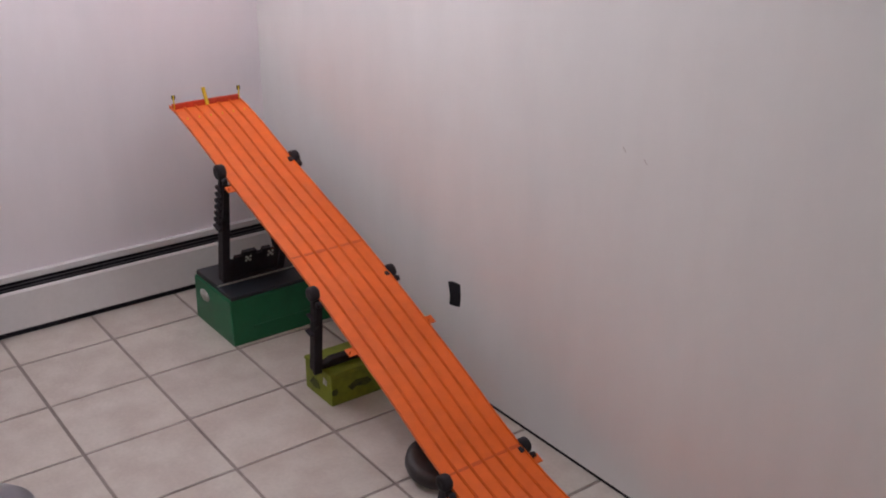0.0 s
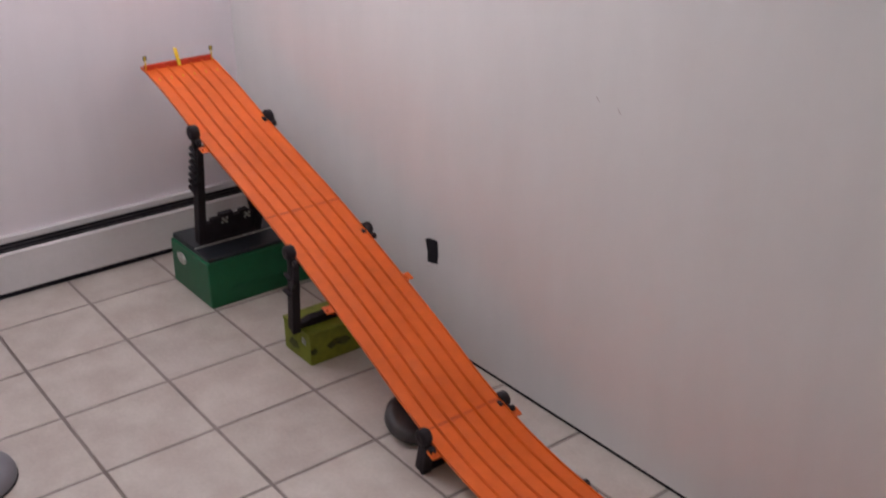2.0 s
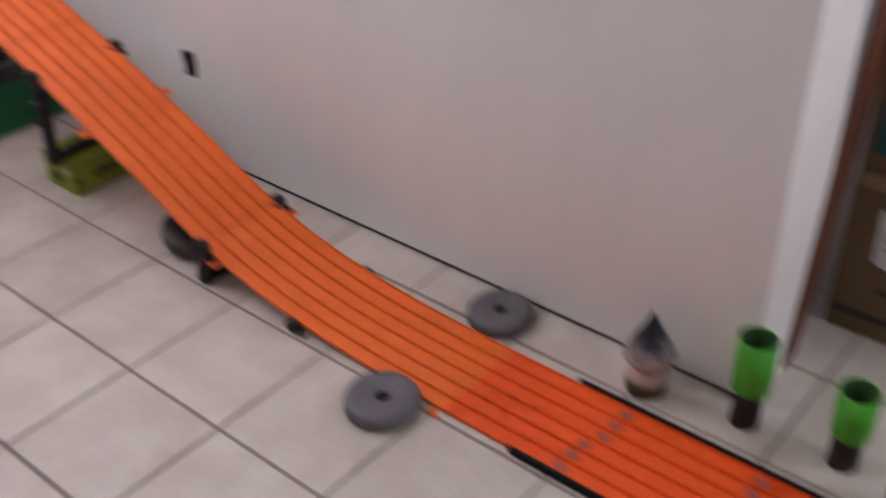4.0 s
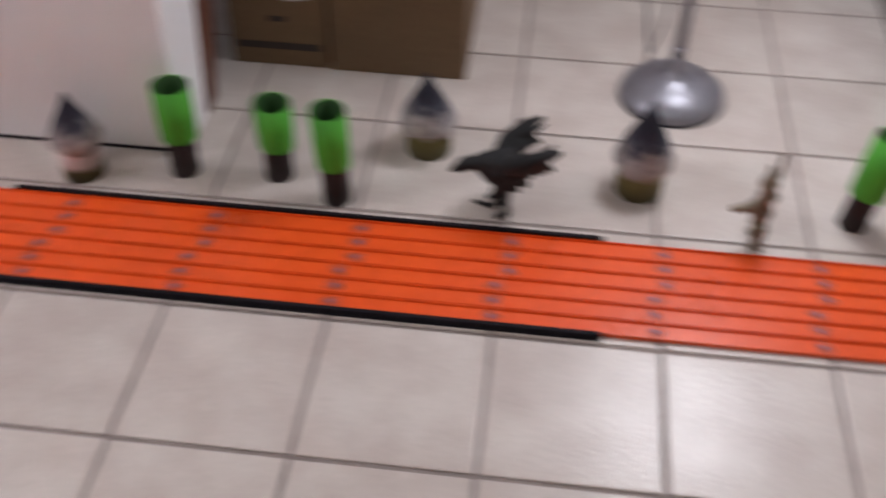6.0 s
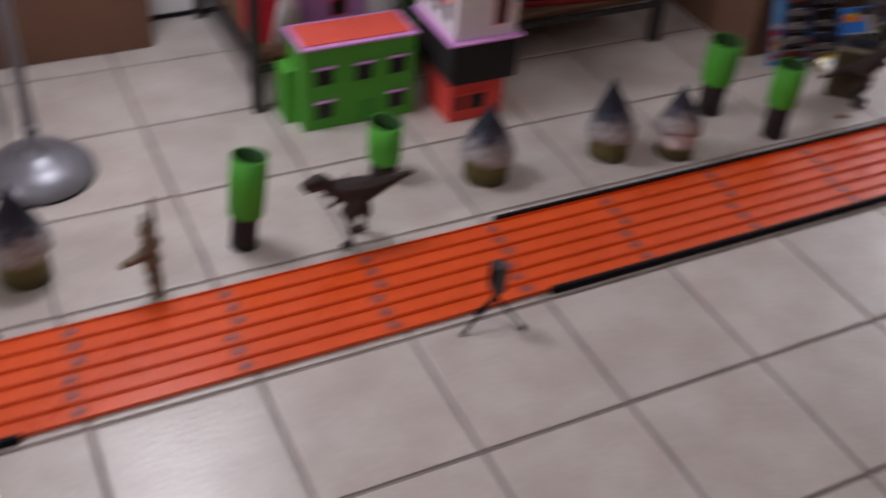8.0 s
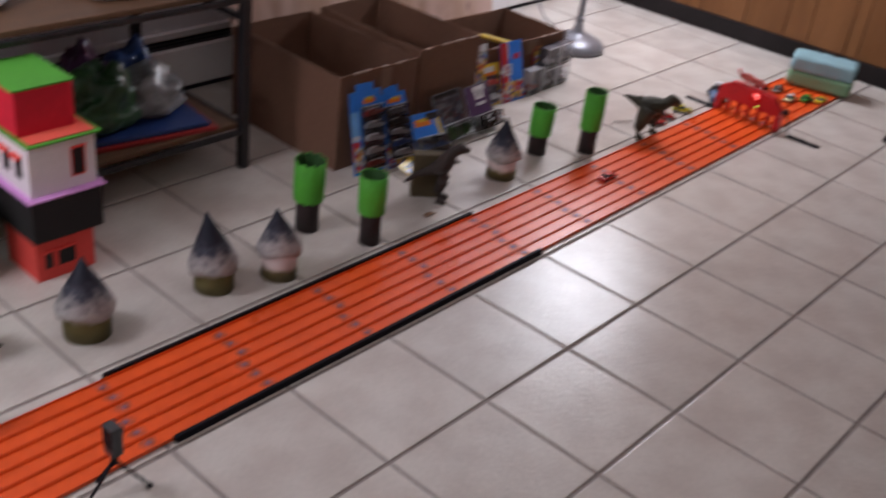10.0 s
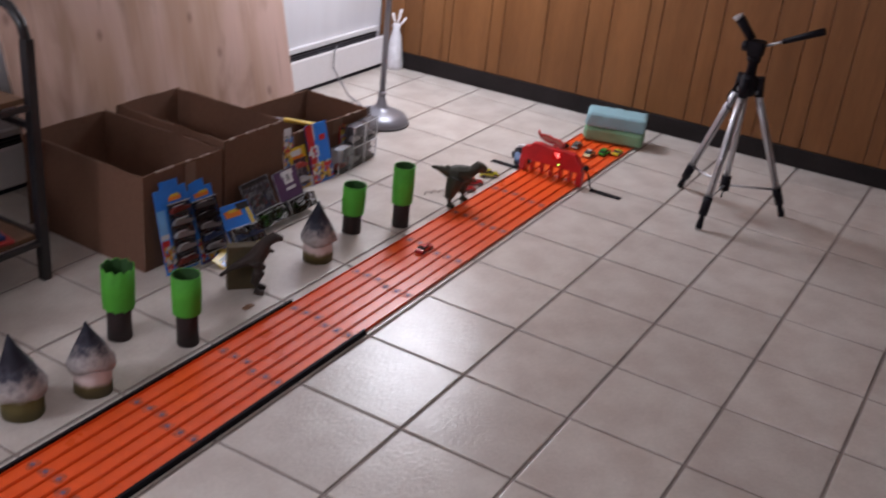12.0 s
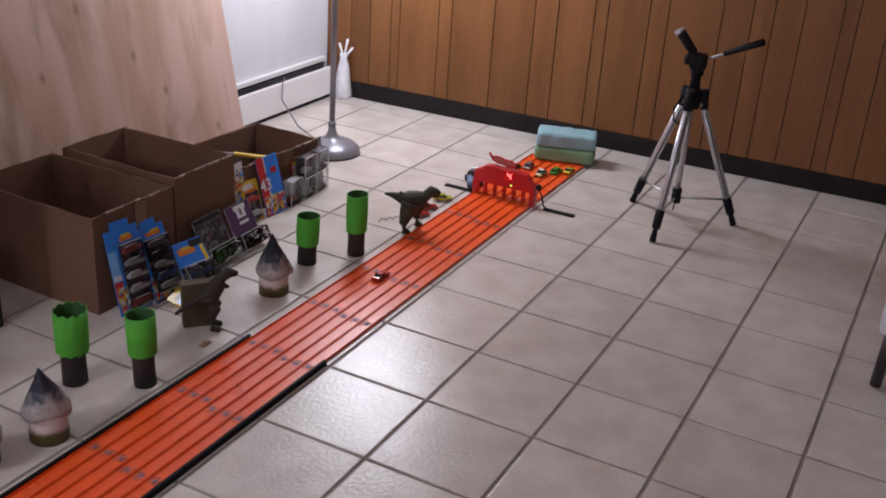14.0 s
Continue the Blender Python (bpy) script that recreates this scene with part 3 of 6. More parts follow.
# ---- weight plates ----
IRON = material("grey_painted_iron", (0.125, 0.115, 0.13), 0.5, vary=0.15, scale=18, fine=90, bump=0.15)
IRON2 = material("dark_worn_iron", (0.05, 0.042, 0.045), 0.45, vary=0.2, scale=18, fine=90, bump=0.15)


def plate(place, radius, thick, mat, label, rx=0.0, ry=0.0):
    ob = thing("weight_plate", place, label, "weight plate", "weight plates")
    ob.matrix_basis = pose(*place, rx, ry, 0)
    h = thick
    part("disc", lathe(bmesh.new(), [(0.016, 0.0), (radius * 0.93, 0), (radius, h * 0.25), (radius, h * 0.75), (radius * 0.92, h), (radius * 0.70, h * 1.02), (radius * 0.45, h * 1.0), (radius * 0.34, h * 0.93), (0.020, h * 0.9), (0.016, h * 0.9), (0.016, 0.001)], 36), mat, ob)
    part("centre_bush", lathe(bmesh.new(), [(0.0155, 0.002), (0.0155, h * 0.85), (0.011, h * 0.85), (0.011, 0.002)], 18), SLOT, ob, "dark centre hole")
    return ob


plate((-4.045, -0.046, 0), 0.082, 0.036, IRON, "grey iron weight plate lying against the track edge")
plate((-4.03, 0.346, 0), 0.078, 0.034, IRON, "grey iron weight plate between the track and the wall")
plate((-4.850, 0.100, 0.026), 0.079, 0.040, IRON2, "dark iron weight plate tilted half under the ramp", ry=20)

# ---- floor lamps ----
SILVER = material("silver_grey_lamp_paint", (0.27, 0.265, 0.295), 0.36, metal=0.4, vary=0.06, scale=9)
GLOW = material("frosted_shade", (0.85, 0.83, 0.80), 0.5, vary=0.02)


def floor_lamp(place, label, arm, tall=1.19, floor_blocking_bowl=False):
    ob = thing("floor_lamp", (place[0], place[1], 0), label, "lamp", "floor lamps")
    base = part("base", lathe(bmesh.new(), [(0.0, 0), (0.116, 0), (0.121, 0.006), (0.121, 0.016), (0.117, 0.026), (0.098, 0.043), (0.068, 0.056), (0.040, 0.064), (0.026, 0.075), (0.018, 0.096), (0.015, 0.12), (0.0, 0.12)], 40), SILVER, ob)
    part("foot_ring", lathe(bmesh.new(), [(0.113, 0.0005), (0.1225, 0.0005), (0.1225, 0.006), (0.113, 0.006)], 40), BLACK, base, "black rubber foot ring")
    part("pole", lathe(bmesh.new(), [(0.0125, 0.118), (0.0125, tall)], 16), SILVER, ob)
    part("collar", lathe(bmesh.new(), [(0.017, 0.118), (0.017, 0.135), (0.013, 0.14)], 16), SILVER, ob)
    # The closed bowl is added, unseen, to block light from the floor.
    part("shade", lathe(bmesh.new(), ([(0.0, tall + 0.17), (0.07, tall + 0.18)] if floor_blocking_bowl else []) + [(0.11, tall + 0.20), (0.15, tall + 0.30), (0.148, tall + 0.30), (0.108, tall + 0.20)] + ([(0.068, tall + 0.184), (0.0, tall + 0.174)] if floor_blocking_bowl else [(0.11, tall + 0.20)]), 28, (*arm, 0)), GLOW, ob)
    bm = bmesh.new()
    for k in range(3):
        a = 2.1 * k
        sweep(bm, [(0.012 * math.cos(a), 0.012 * math.sin(a), tall - 0.01), (arm[0] + 0.13 * math.cos(a), arm[1] + 0.13 * math.sin(a), tall + 0.08), (arm[0] + 0.12 * math.cos(a), arm[1] + 0.12 * math.sin(a), tall + 0.22)], 0.003, 6)
    part("shade_carrier", bm, SILVER, ob)
    return ob


floor_lamp(LAMP_A, "silver grey floor lamp with a domed round base", ARM_A)
floor_lamp(LAMP_B, "silver grey floor lamp beside the back heater", ARM_B)
floor_lamp(LAMP_C, "silver grey floor lamp near the ramp start", ARM_C, 1.82, True)
# Unseen fitting made up to carry the fill light.
lamp = thing("fill_ceiling_lamp", (-2.9, -1.8, TOP), "unseen ceiling lamp added to carry the fill light", "lamp")
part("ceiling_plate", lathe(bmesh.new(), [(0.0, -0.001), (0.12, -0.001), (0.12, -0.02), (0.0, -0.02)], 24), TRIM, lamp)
bm = bmesh.new()
sweep(bm, [(1.50, 1.458, 0.172), (1.46, 1.44, 0.16), (1.40, 1.40, 0.10), (1.33, 1.26, 0.02), (1.27, 1.13, 0.006), (1.24, 1.095, 0.006)], 0.0035, 8)
solid("lamp_cable", bm, material("grey_cable", (0.16, 0.15, 0.16), 0.5), "thin grey lamp cable hanging from the heater", "cable")

bm = bmesh.new()
sweep(bm, [(-2.408, 0.79, 0.46), (-2.425, 0.80, 0.34), (-2.432, 0.86, 0.14), (-2.44, 0.95, 0.012), (-2.44, 1.20, 0.006), (-2.48, 1.40, 0.006)], 0.003, 8)
solid("lamp_cable", bm, bpy.data.materials["grey_cable"], "thin grey lamp cable running down to the tiles", "cable")

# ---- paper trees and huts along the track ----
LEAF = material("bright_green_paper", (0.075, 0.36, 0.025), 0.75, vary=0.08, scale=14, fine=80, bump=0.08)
# Leaf green darkened so that the shade inside the crowns is in the colour.
LEAF_IN_SHADE = material("shaded_green_paper", (0.012, 0.06, 0.005), 0.8, vary=0.1)
BARK = material("dark_brown_card", (0.026, 0.014, 0.014), 0.85, vary=0.2, scale=25, fine=90, bump=0.1)


def banded(name, bands, low, high, speck=0.25):
    """Paint that changes with the height on the thing: (place from 0 to 1, colour) pairs."""
    m = material(name, (0.5, 0.5, 0.5), 0.7, bump=0.08)
    n, l = m.node_tree.nodes, m.node_tree.links
    co, sep = n.new("ShaderNodeTexCoord"), n.new("ShaderNodeSeparateXYZ")
    l.new(co.outputs["Object"], sep.inputs[0])
    rng = n.new("ShaderNodeMapRange")
    rng.inputs["From Min"].default_value, rng.inputs["From Max"].default_value = low, high
    l.new(sep.outputs["Z"], rng.inputs["Value"])
    nz = n.new("ShaderNodeTexNoise")
    nz.inputs["Scale"].default_value, nz.inputs["Detail"].default_value = 55, 6
    l.new(co.outputs["Object"], nz.inputs["Vector"])
    add = n.new("ShaderNodeMath")
    add.operation = "MULTIPLY_ADD"
    add.inputs[1].default_value, add.inputs[2].default_value = speck, -speck / 2
    l.new(nz.outputs["Fac"], add.inputs[0])
    tot = n.new("ShaderNodeMath")
    l.new(rng.outputs["Result"], tot.inputs[0])
    l.new(add.outputs[0], tot.inputs[1])
    ramp = n.new("ShaderNodeValToRGB")
    while len(ramp.color_ramp.elements) < len(bands):
        ramp.color_ramp.elements.new(0.5)
    for e, (p, c) in zip(ramp.color_ramp.elements, bands):
        e.position, e.color = p, (*c, 1)
    l.new(tot.outputs[0], ramp.inputs["Fac"])
    l.new(ramp.outputs["Color"], n["Principled BSDF"].inputs["Base Color"])
    return m


HUT_WALL = banded("hut_wall_paint", [(0.0, (0.08, 0.06, 0.016)), (0.34, (0.13, 0.095, 0.03)), (0.50, (0.60, 0.48, 0.45)), (1.0, (0.72, 0.62, 0.62))], 0.0, 0.08)
HUT_DARK = banded("hut_mossy_paint", [(0.0, (0.09, 0.075, 0.02)), (0.62, (0.14, 0.11, 0.03)), (0.8, (0.42, 0.36, 0.30)), (1.0, (0.5, 0.43, 0.40))], 0.0, 0.08)
HUT_ROOF = banded("hut_roof_paint", [(0.0, (0.34, 0.30, 0.28)), (0.16, (0.42, 0.39, 0.38)), (0.33, (0.22, 0.205, 0.21)), (0.48, (0.045, 0.045, 0.065)), (0.66, (0.014, 0.014, 0.026)), (1.0, (0.008, 0.008, 0.018))], -0.01, 0.12, 0.7)
HUT_ROOF.node_tree.nodes["Principled BSDF"].inputs["Metallic"].default_value = 0.25


def tree(place, tall, split, r, label, tilt=(0, 0), ragged=0.0):
    r *= 1.07
    ob = thing("paper_tree", (*place, 0), label, "toy tree", "paper trees")
    ob.matrix_basis = pose(*place, 0, tilt[0], tilt[1], 0)
    part("trunk", lathe(bmesh.new(), [(0.0, 0), (r * 0.80, 0), (r * 0.77, split * 0.6), (r * 0.78, split + 0.35 * (tall - split)), (0.0, split + 0.35 * (tall - split))], 22, wobble=0.05), BARK, ob, "dark brown card tube trunk")
    bm = bmesh.new()
    steps, rnd = 30, random.Random(int(tall * 1000 + place[0] * 77))
    rows = []
    for rad, z, rag in ((r * 0.96, split - 0.004, ragged), (r * 1.005, split + 0.4 * (tall - split), 0), (r, tall, ragged * 1.6), (r - 0.0022, tall - 0.0004, ragged * 1.6), (r * 0.95, split + 0.012, 0)):
        row = []
        for k in range(steps):
            a = 2 * math.pi * k / steps
            j = rag * (1 if k % 3 else -1) * (0.6 + 0.4 * math.sin(k * 1.9))
            q = rad * (1 + 0.05 * math.sin(2 * a + place[0] * 5))
            row.append(bm.verts.new((q * math.cos(a), q * math.sin(a), z + j)))
        rows.append(row)
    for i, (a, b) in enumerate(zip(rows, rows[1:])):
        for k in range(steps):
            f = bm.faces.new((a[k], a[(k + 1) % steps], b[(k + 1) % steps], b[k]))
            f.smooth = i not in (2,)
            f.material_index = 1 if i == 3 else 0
    part("crown", bm, (LEAF, LEAF_IN_SHADE), ob, "open bright green paper sleeve")
    return ob


tree((-3.433, 0.385), 0.217, 0.094, 0.036, "green paper tree on a dark tube beside the wall end")
tree((-3.231, 0.396), 0.185, 0.084, 0.036, "shorter green paper tree on a dark brown tube")
tree((-3.095, 0.336), 0.223, 0.097, 0.035, "tall green paper tree close to the track", (0, -2))
tree((-2.045, 0.392), 0.218, 0.084, 0.034, "leaning green paper tree beside the plain track", (-2, 7))
tree((-1.665, 0.527), 0.146, 0.050, 0.037, "short green paper tree in front of the green house")
tree((-0.735, 0.503), 0.212, 0.098, 0.038, "green paper tree with a torn, toothed rim", (2, -1), 0.0035)
tree((-0.645, 0.348), 0.206, 0.098, 0.034, "slim green paper tree beside the guard rail", (0, -1))
tree((0.207, 0.432), 0.166, 0.072, 0.037, "stubby green paper tree past the guard rail", (0, 3))
tree((0.362, 0.338), 0.218, 0.090, 0.034, "tall straight green paper tree past the guard rail")


def hut(place, tall, eave, r, wall, label, lean=0.0):
    ob = thing("paper_hut", (*place, 0), label, "toy hut", "paper huts")
    ob.rotation_euler = (0, 0, place[0] * 3)
    part("wall", lathe(bmesh.new(), [(0.0, 0), (r, 0), (r * 0.99, eave * 0.5), (r * 0.94, eave + 0.012), (0.0, eave + 0.012)], 26, wobble=0.05), wall, ob, "round painted wall with a mossy foot")
    bm = lathe(bmesh.new(), [(r * 1.17, -0.013), (r * 1.23, -0.011), (r * 1.25, (tall - eave) * 0.06), (r * 0.80, (tall - eave) * 0.42), (r * 0.35, (tall - eave) * 0.75), (0.0015, tall - eave + 0.004), (0.0005, tall - eave + 0.004)], 26, wobble=0.08)
    for v in bm.verts:
        if v.co.z < 0.0:
            v.co.z += 0.006 * math.sin(3 * math.atan2(v.co.y, v.co.x) + place[0] * 7) + 0.004
    roof = new("roof", mesh_of("roof", bm, HUT_ROOF))
    roof.parent, roof.location = ob, (0.002, 0, eave)
    roof.rotation_euler = (lean, lean * 0.7, 0)
    tagged(roof, "pointed grey paper roof with a dark tip")
    part("eave_seam", B(r * 1.02, -0.002, eave - 0.002, r * 1.16, 0.002, eave + 0.002), HUT_ROOF, ob)
    return ob


hut((-3.645, 0.352), 0.198, 0.086, 0.044, HUT_WALL, "small paper hut with a pointed roof beside the wall")
hut((-2.93, 0.528), 0.193, 0.074, 0.050, HUT_DARK, "paper hut with a mossy olive foot and pointed roof")
hut((-2.475, 0.447), 0.222, 0.082, 0.049, HUT_DARK, "tall paper hut in front of the lamp base")
hut((-1.440, 0.442), 0.190, 0.070, 0.053, HUT_DARK, "wide paper hut in front of the red house", 0.05)
hut((-1.106, 0.423), 0.203, 0.066, 0.050, HUT_DARK, "paper hut with a shiny grey pointed roof", 0.10)
hut((-0.945, 0.368), 0.189, 0.084, 0.045, HUT_WALL, "small pale paper hut next to the rail", 0.07)
hut((-0.026, 0.394), 0.192, 0.074, 0.046, HUT_WALL, "small paper hut with a dark pointed roof", -0.03)


# ---- toy animals ----
def creature(name, place, turn, limbs, mat, label, category="toy animal", scale=1.0, webs=()):
    """One plain moulded body out of joined tapering limbs: each limb is a list of (x, y, z, radius); webs are flat skins (y, outline)."""
    bm = bmesh.new()
    for y, outline in webs:
        prism(bm, outline, y - 0.0045, y + 0.0045)
    for limb in limbs:
        sweep(bm, [Vector(p[:3]) * scale for p in limb], [p[3] * scale for p in limb], 10)
    ob = solid(name, bm, mat, label, category, "toy animals")
    mod = ob.modifiers.new("blend", "REMESH")
    mod.mode, mod.voxel_size, mod.use_smooth_shade = "VOXEL", 0.0032, True
    ob.matrix_basis = pose(*place, 0, 0, turn)
    return ob


HIDE = material("dark_olive_hide", (0.035, 0.032, 0.018), 0.6, vary=0.3, scale=22, fine=140, bump=0.4)
HIDE2 = material("dark_brown_hide", (0.034, 0.020, 0.016), 0.75, vary=0.3, scale=22, fine=140, bump=0.4)
BLACKHIDE = material("black_rubber_hide", (0.007, 0.0065, 0.007), 0.8, vary=0.3, scale=22, fine=140, bump=0.4)
BONE = material("tan_bone_plastic", (0.17, 0.142, 0.098), 0.6, vary=0.3, scale=30, fine=140, bump=0.3)
REX = [
    [(-0.120, 0, 0.142, 0.004), (-0.09, 0, 0.136, 0.009), (-0.055, 0, 0.124, 0.016), (-0.015, 0, 0.117, 0.030), (0.03, 0, 0.118, 0.028), (0.055, 0, 0.128, 0.018), (0.075, 0, 0.140, 0.015)],
    [(0.060, 0, 0.140, 0.012), (0.078, 0, 0.148, 0.017), (0.098, 0, 0.143, 0.014), (0.118, 0, 0.136, 0.008)],
    [(0.082, 0, 0.134, 0.009), (0.108, 0, 0.124, 0.005)],
]
for s in (-1, 1):
    d = 0.020 * s
    REX.append([(-0.005, s * 0.016, 0.108, 0.024), (0.004 + d, s * 0.022, 0.078, 0.019), (-0.006 + d, s * 0.024, 0.042, 0.012), (-0.002 + d, s * 0.024, 0.014, 0.010), (0.020 + d, s * 0.024, 0.006, 0.007)])
    REX.append([(0.045, s * 0.018, 0.112, 0.006), (0.062, s * 0.02, 0.098, 0.004), (0.070, s * 0.02, 0.102, 0.003)])
for k in range(6):
    REX.append([(-0.06 + k * 0.022, 0, 0.128, 0.006), (-0.062 + k * 0.022, 0, 0.150 + 0.007 * math.sin(k * 2), 0.003)])
creature("toy_dinosaur", (0.635, 0.292, 0), -50, [[(x * 0.84 + (0.5 * y + 0.012 if len(limb) == 5 else 0.012), y * 1.3, z * 1.04, r * (1.38 if len(limb) == 5 else 1.12)) for x, y, z, r in limb] for limb in REX[:7]] + [[(-0.050 + 0.023 * k, 0, 0.134, 0.014), (-0.056 + 0.023 * k, 0, 0.150 + 0.004 * math.sin(k * 2.2), 0.006)] for k in range(6)], HIDE, "dark olive toy dinosaur on two legs beside the track")
creature("toy_dinosaur", (-1.815, 0.322, 0), 172, [[(x, y, z * 1.14 if z > 0.03 else z, r) for x, y, z, r in limb] for limb in REX], HIDE2, "dark brown toy dinosaur with a raised tail", scale=1.0)
WING = [
    [(-0.06, 0, 0.05, 0.006), (-0.03, 0, 0.085, 0.016), (0.0, 0, 0.105, 0.034), (0.03, 0, 0.116, 0.026), (0.06, 0, 0.130, 0.012), (0.085, 0, 0.128, 0.012), (0.11, 0, 0.116, 0.004)],
    [(0.0, 0.018, 0.085, 0.013), (0.006, 0.03, 0.045, 0.008), (0.0, 0.034, 0.01, 0.007), (0.024, 0.036, 0.004, 0.004)],
    [(0.0, -0.018, 0.085, 0.013), (0.006, -0.03, 0.045, 0.008), (0.0, -0.034, 0.01, 0.007), (0.024, -0.036, 0.004, 0.004)],
    [(0.06, 0.0, 0.03, 0.004), (0.03, 0.03, 0.03, 0.005), (0.0, 0.02, 0.05, 0.006)],
]
for s in (-1, 1):
    WING.append([(0.01, s * 0.015, 0.118, 0.014), (-0.02, s * 0.045, 0.140, 0.015), (-0.07, s * 0.06, 0.160, 0.012), (-0.115, s * 0.065, 0.172, 0.004)])
    WING.append([(0.0, s * 0.015, 0.112, 0.012), (-0.04, s * 0.035, 0.128, 0.016), (-0.09, s * 0.045, 0.140, 0.009)])
    WING.append([(-0.01, s * 0.015, 0.105, 0.012), (-0.05, s * 0.035, 0.120, 0.009), (-0.08, s * 0.045, 0.135, 0.004)])
    for k in range(3):
        WING.append([(-0.03 - 0.018 * k, s * 0.045, 0.138 + 0.006 * k, 0.007), (-0.055 - 0.018 * k, s * 0.05, 0.122 + 0.004 * k, 0.005), (-0.075 - 0.016 * k, s * 0.05, 0.110 + 0.004 * k, 0.003)])
creature("toy_dragon", (-2.755, 0.352, 0), 200, [[(x if x > -0.02 else x * 0.82, y * 0.9, z, r * 1.3) for x, y, z, r in limb] for limb in WING], BLACKHIDE, "black winged toy dragon behind the guard rail", webs=[(s * 0.034, [(0.025, 0.118), (-0.02, 0.148), (-0.095, 0.176), (-0.066, 0.150), (-0.074, 0.132), (-0.044, 0.122), (-0.05, 0.098), (-0.022, 0.096), (-0.024, 0.066), (0.012, 0.074), (0.038, 0.062)]) for s in (-1, 1)])
SKEL = [
    [(0, 0, 0.05, 0.010), (0, 0, 0.085, 0.013), (0.004, 0, 0.125, 0.012), (0.0, 0, 0.150, 0.011), (-0.004, 0, 0.168, 0.007)],
    [(0, 0.012, 0.055, 0.009), (0.004, 0.02, 0.03, 0.006), (0.0, 0.022, 0.006, 0.008)],
    [(0, -0.012, 0.055, 0.009), (0.004, -0.02, 0.03, 0.006), (0.0, -0.022, 0.006, 0.008)],
    [(0, 0.0, 0.11, 0.008), (-0.03, -0.01, 0.098, 0.006), (-0.062, -0.016, 0.094, 0.004)],
    [(0.004, 0.010, 0.12, 0.006), (0.014, 0.014, 0.16, 0.004), (0.016, 0.014, 0.215, 0.0025)],
    [(0.0, -0.010, 0.12, 0.006), (-0.006, -0.012, 0.16, 0.004), (-0.008, -0.012, 0.205, 0.0025)],
]
creature("toy_figurine", (-2.25, 0.312, 0), 0, [[(x, y, z, r * 1.75) for x, y, z, r in limb] for limb in SKEL], BONE, "tan spiky toy creature close to the track edge")
STANDING = [
    [(-0.095, 0, 0.055, 0.004), (-0.065, 0, 0.078, 0.007), (-0.03, 0, 0.095, 0.012), (0.0, 0, 0.105, 0.020), (0.014, 0, 0.130, 0.018), (0.026, 0, 0.152, 0.012), (0.048, 0, 0.166, 0.012), (0.070, 0, 0.160, 0.005)],
    [(0.0, 0.012, 0.10, 0.018), (0.012, 0.016, 0.07, 0.014), (0.0, 0.016, 0.04, 0.009), (0.006, 0.016, 0.012, 0.009), (0.028, 0.016, 0.006, 0.006)],
    [(0.0, -0.012, 0.10, 0.018), (0.006, -0.016, 0.07, 0.014), (-0.004, -0.016, 0.04, 0.009), (0.0, -0.016, 0.012, 0.009), (0.020, -0.016, 0.006, 0.006)],
    [(0.024, 0.0, 0.135, 0.006), (0.046, 0.0, 0.122, 0.004)],
]
creature("toy_dinosaur", (-0.322, 0.392, 0), -44, [[(x, y, z, r * (1.12 if x < -0.02 else 1.28)) for x, y, z, r in limb] for limb in STANDING], HIDE2, "brown toy dinosaur standing in front of a card box", scale=1.08)
solid("card_block", B(-0.045, -0.012, 0, 0.045, 0.022, 0.138, bevel=0.002), material("olive_brown_card", (0.085, 0.062, 0.03), 0.85, vary=0.15, scale=12), "small olive brown card box behind a dinosaur", "box").matrix_basis = pose(-0.322, 0.442, 0, 0, 0, -40)

# ---- toy cars ----
GLASS_D = material("dark_car_window", (0.012, 0.013, 0.016), 0.12, vary=0.05)
TYRE = material("black_toy_tyre", (0.018, 0.017, 0.018), 0.55, vary=0.15)
CHROME = material("toy_chrome", (0.62, 0.62, 0.64), 0.22, metal=0.9, vary=0.08)


def car_paint(name, c, metal=0.25):
    return material(name, c, 0.24, metal=metal, vary=0.06, scale=40, coat=0.5)


SHAPES = {
    "coupe": ([(-0.036, 0.005), (0.036, 0.005), (0.037, 0.010), (0.033, 0.0145), (0.010, 0.0165), (-0.033, 0.0175), (-0.037, 0.013)], [(0.013, 0.0155), (0.003, 0.0235), (-0.016, 0.0240), (-0.028, 0.0165)]),
    "wagon": ([(-0.036, 0.005), (0.036, 0.005), (0.037, 0.011), (0.032, 0.0150), (0.014, 0.0165), (-0.034, 0.0175), (-0.037, 0.012)], [(0.016, 0.0160), (0.008, 0.0260), (-0.030, 0.0262), (-0.034, 0.0165)]),
    "round": ([(-0.035, 0.005), (0.035, 0.005), (0.037, 0.010), (0.030, 0.0165), (0.014, 0.0180), (-0.028, 0.0190), (-0.036, 0.012)], [(0.016, 0.0170), (0.004, 0.0290), (-0.012, 0.0300), (-0.027, 0.0180)]),
}


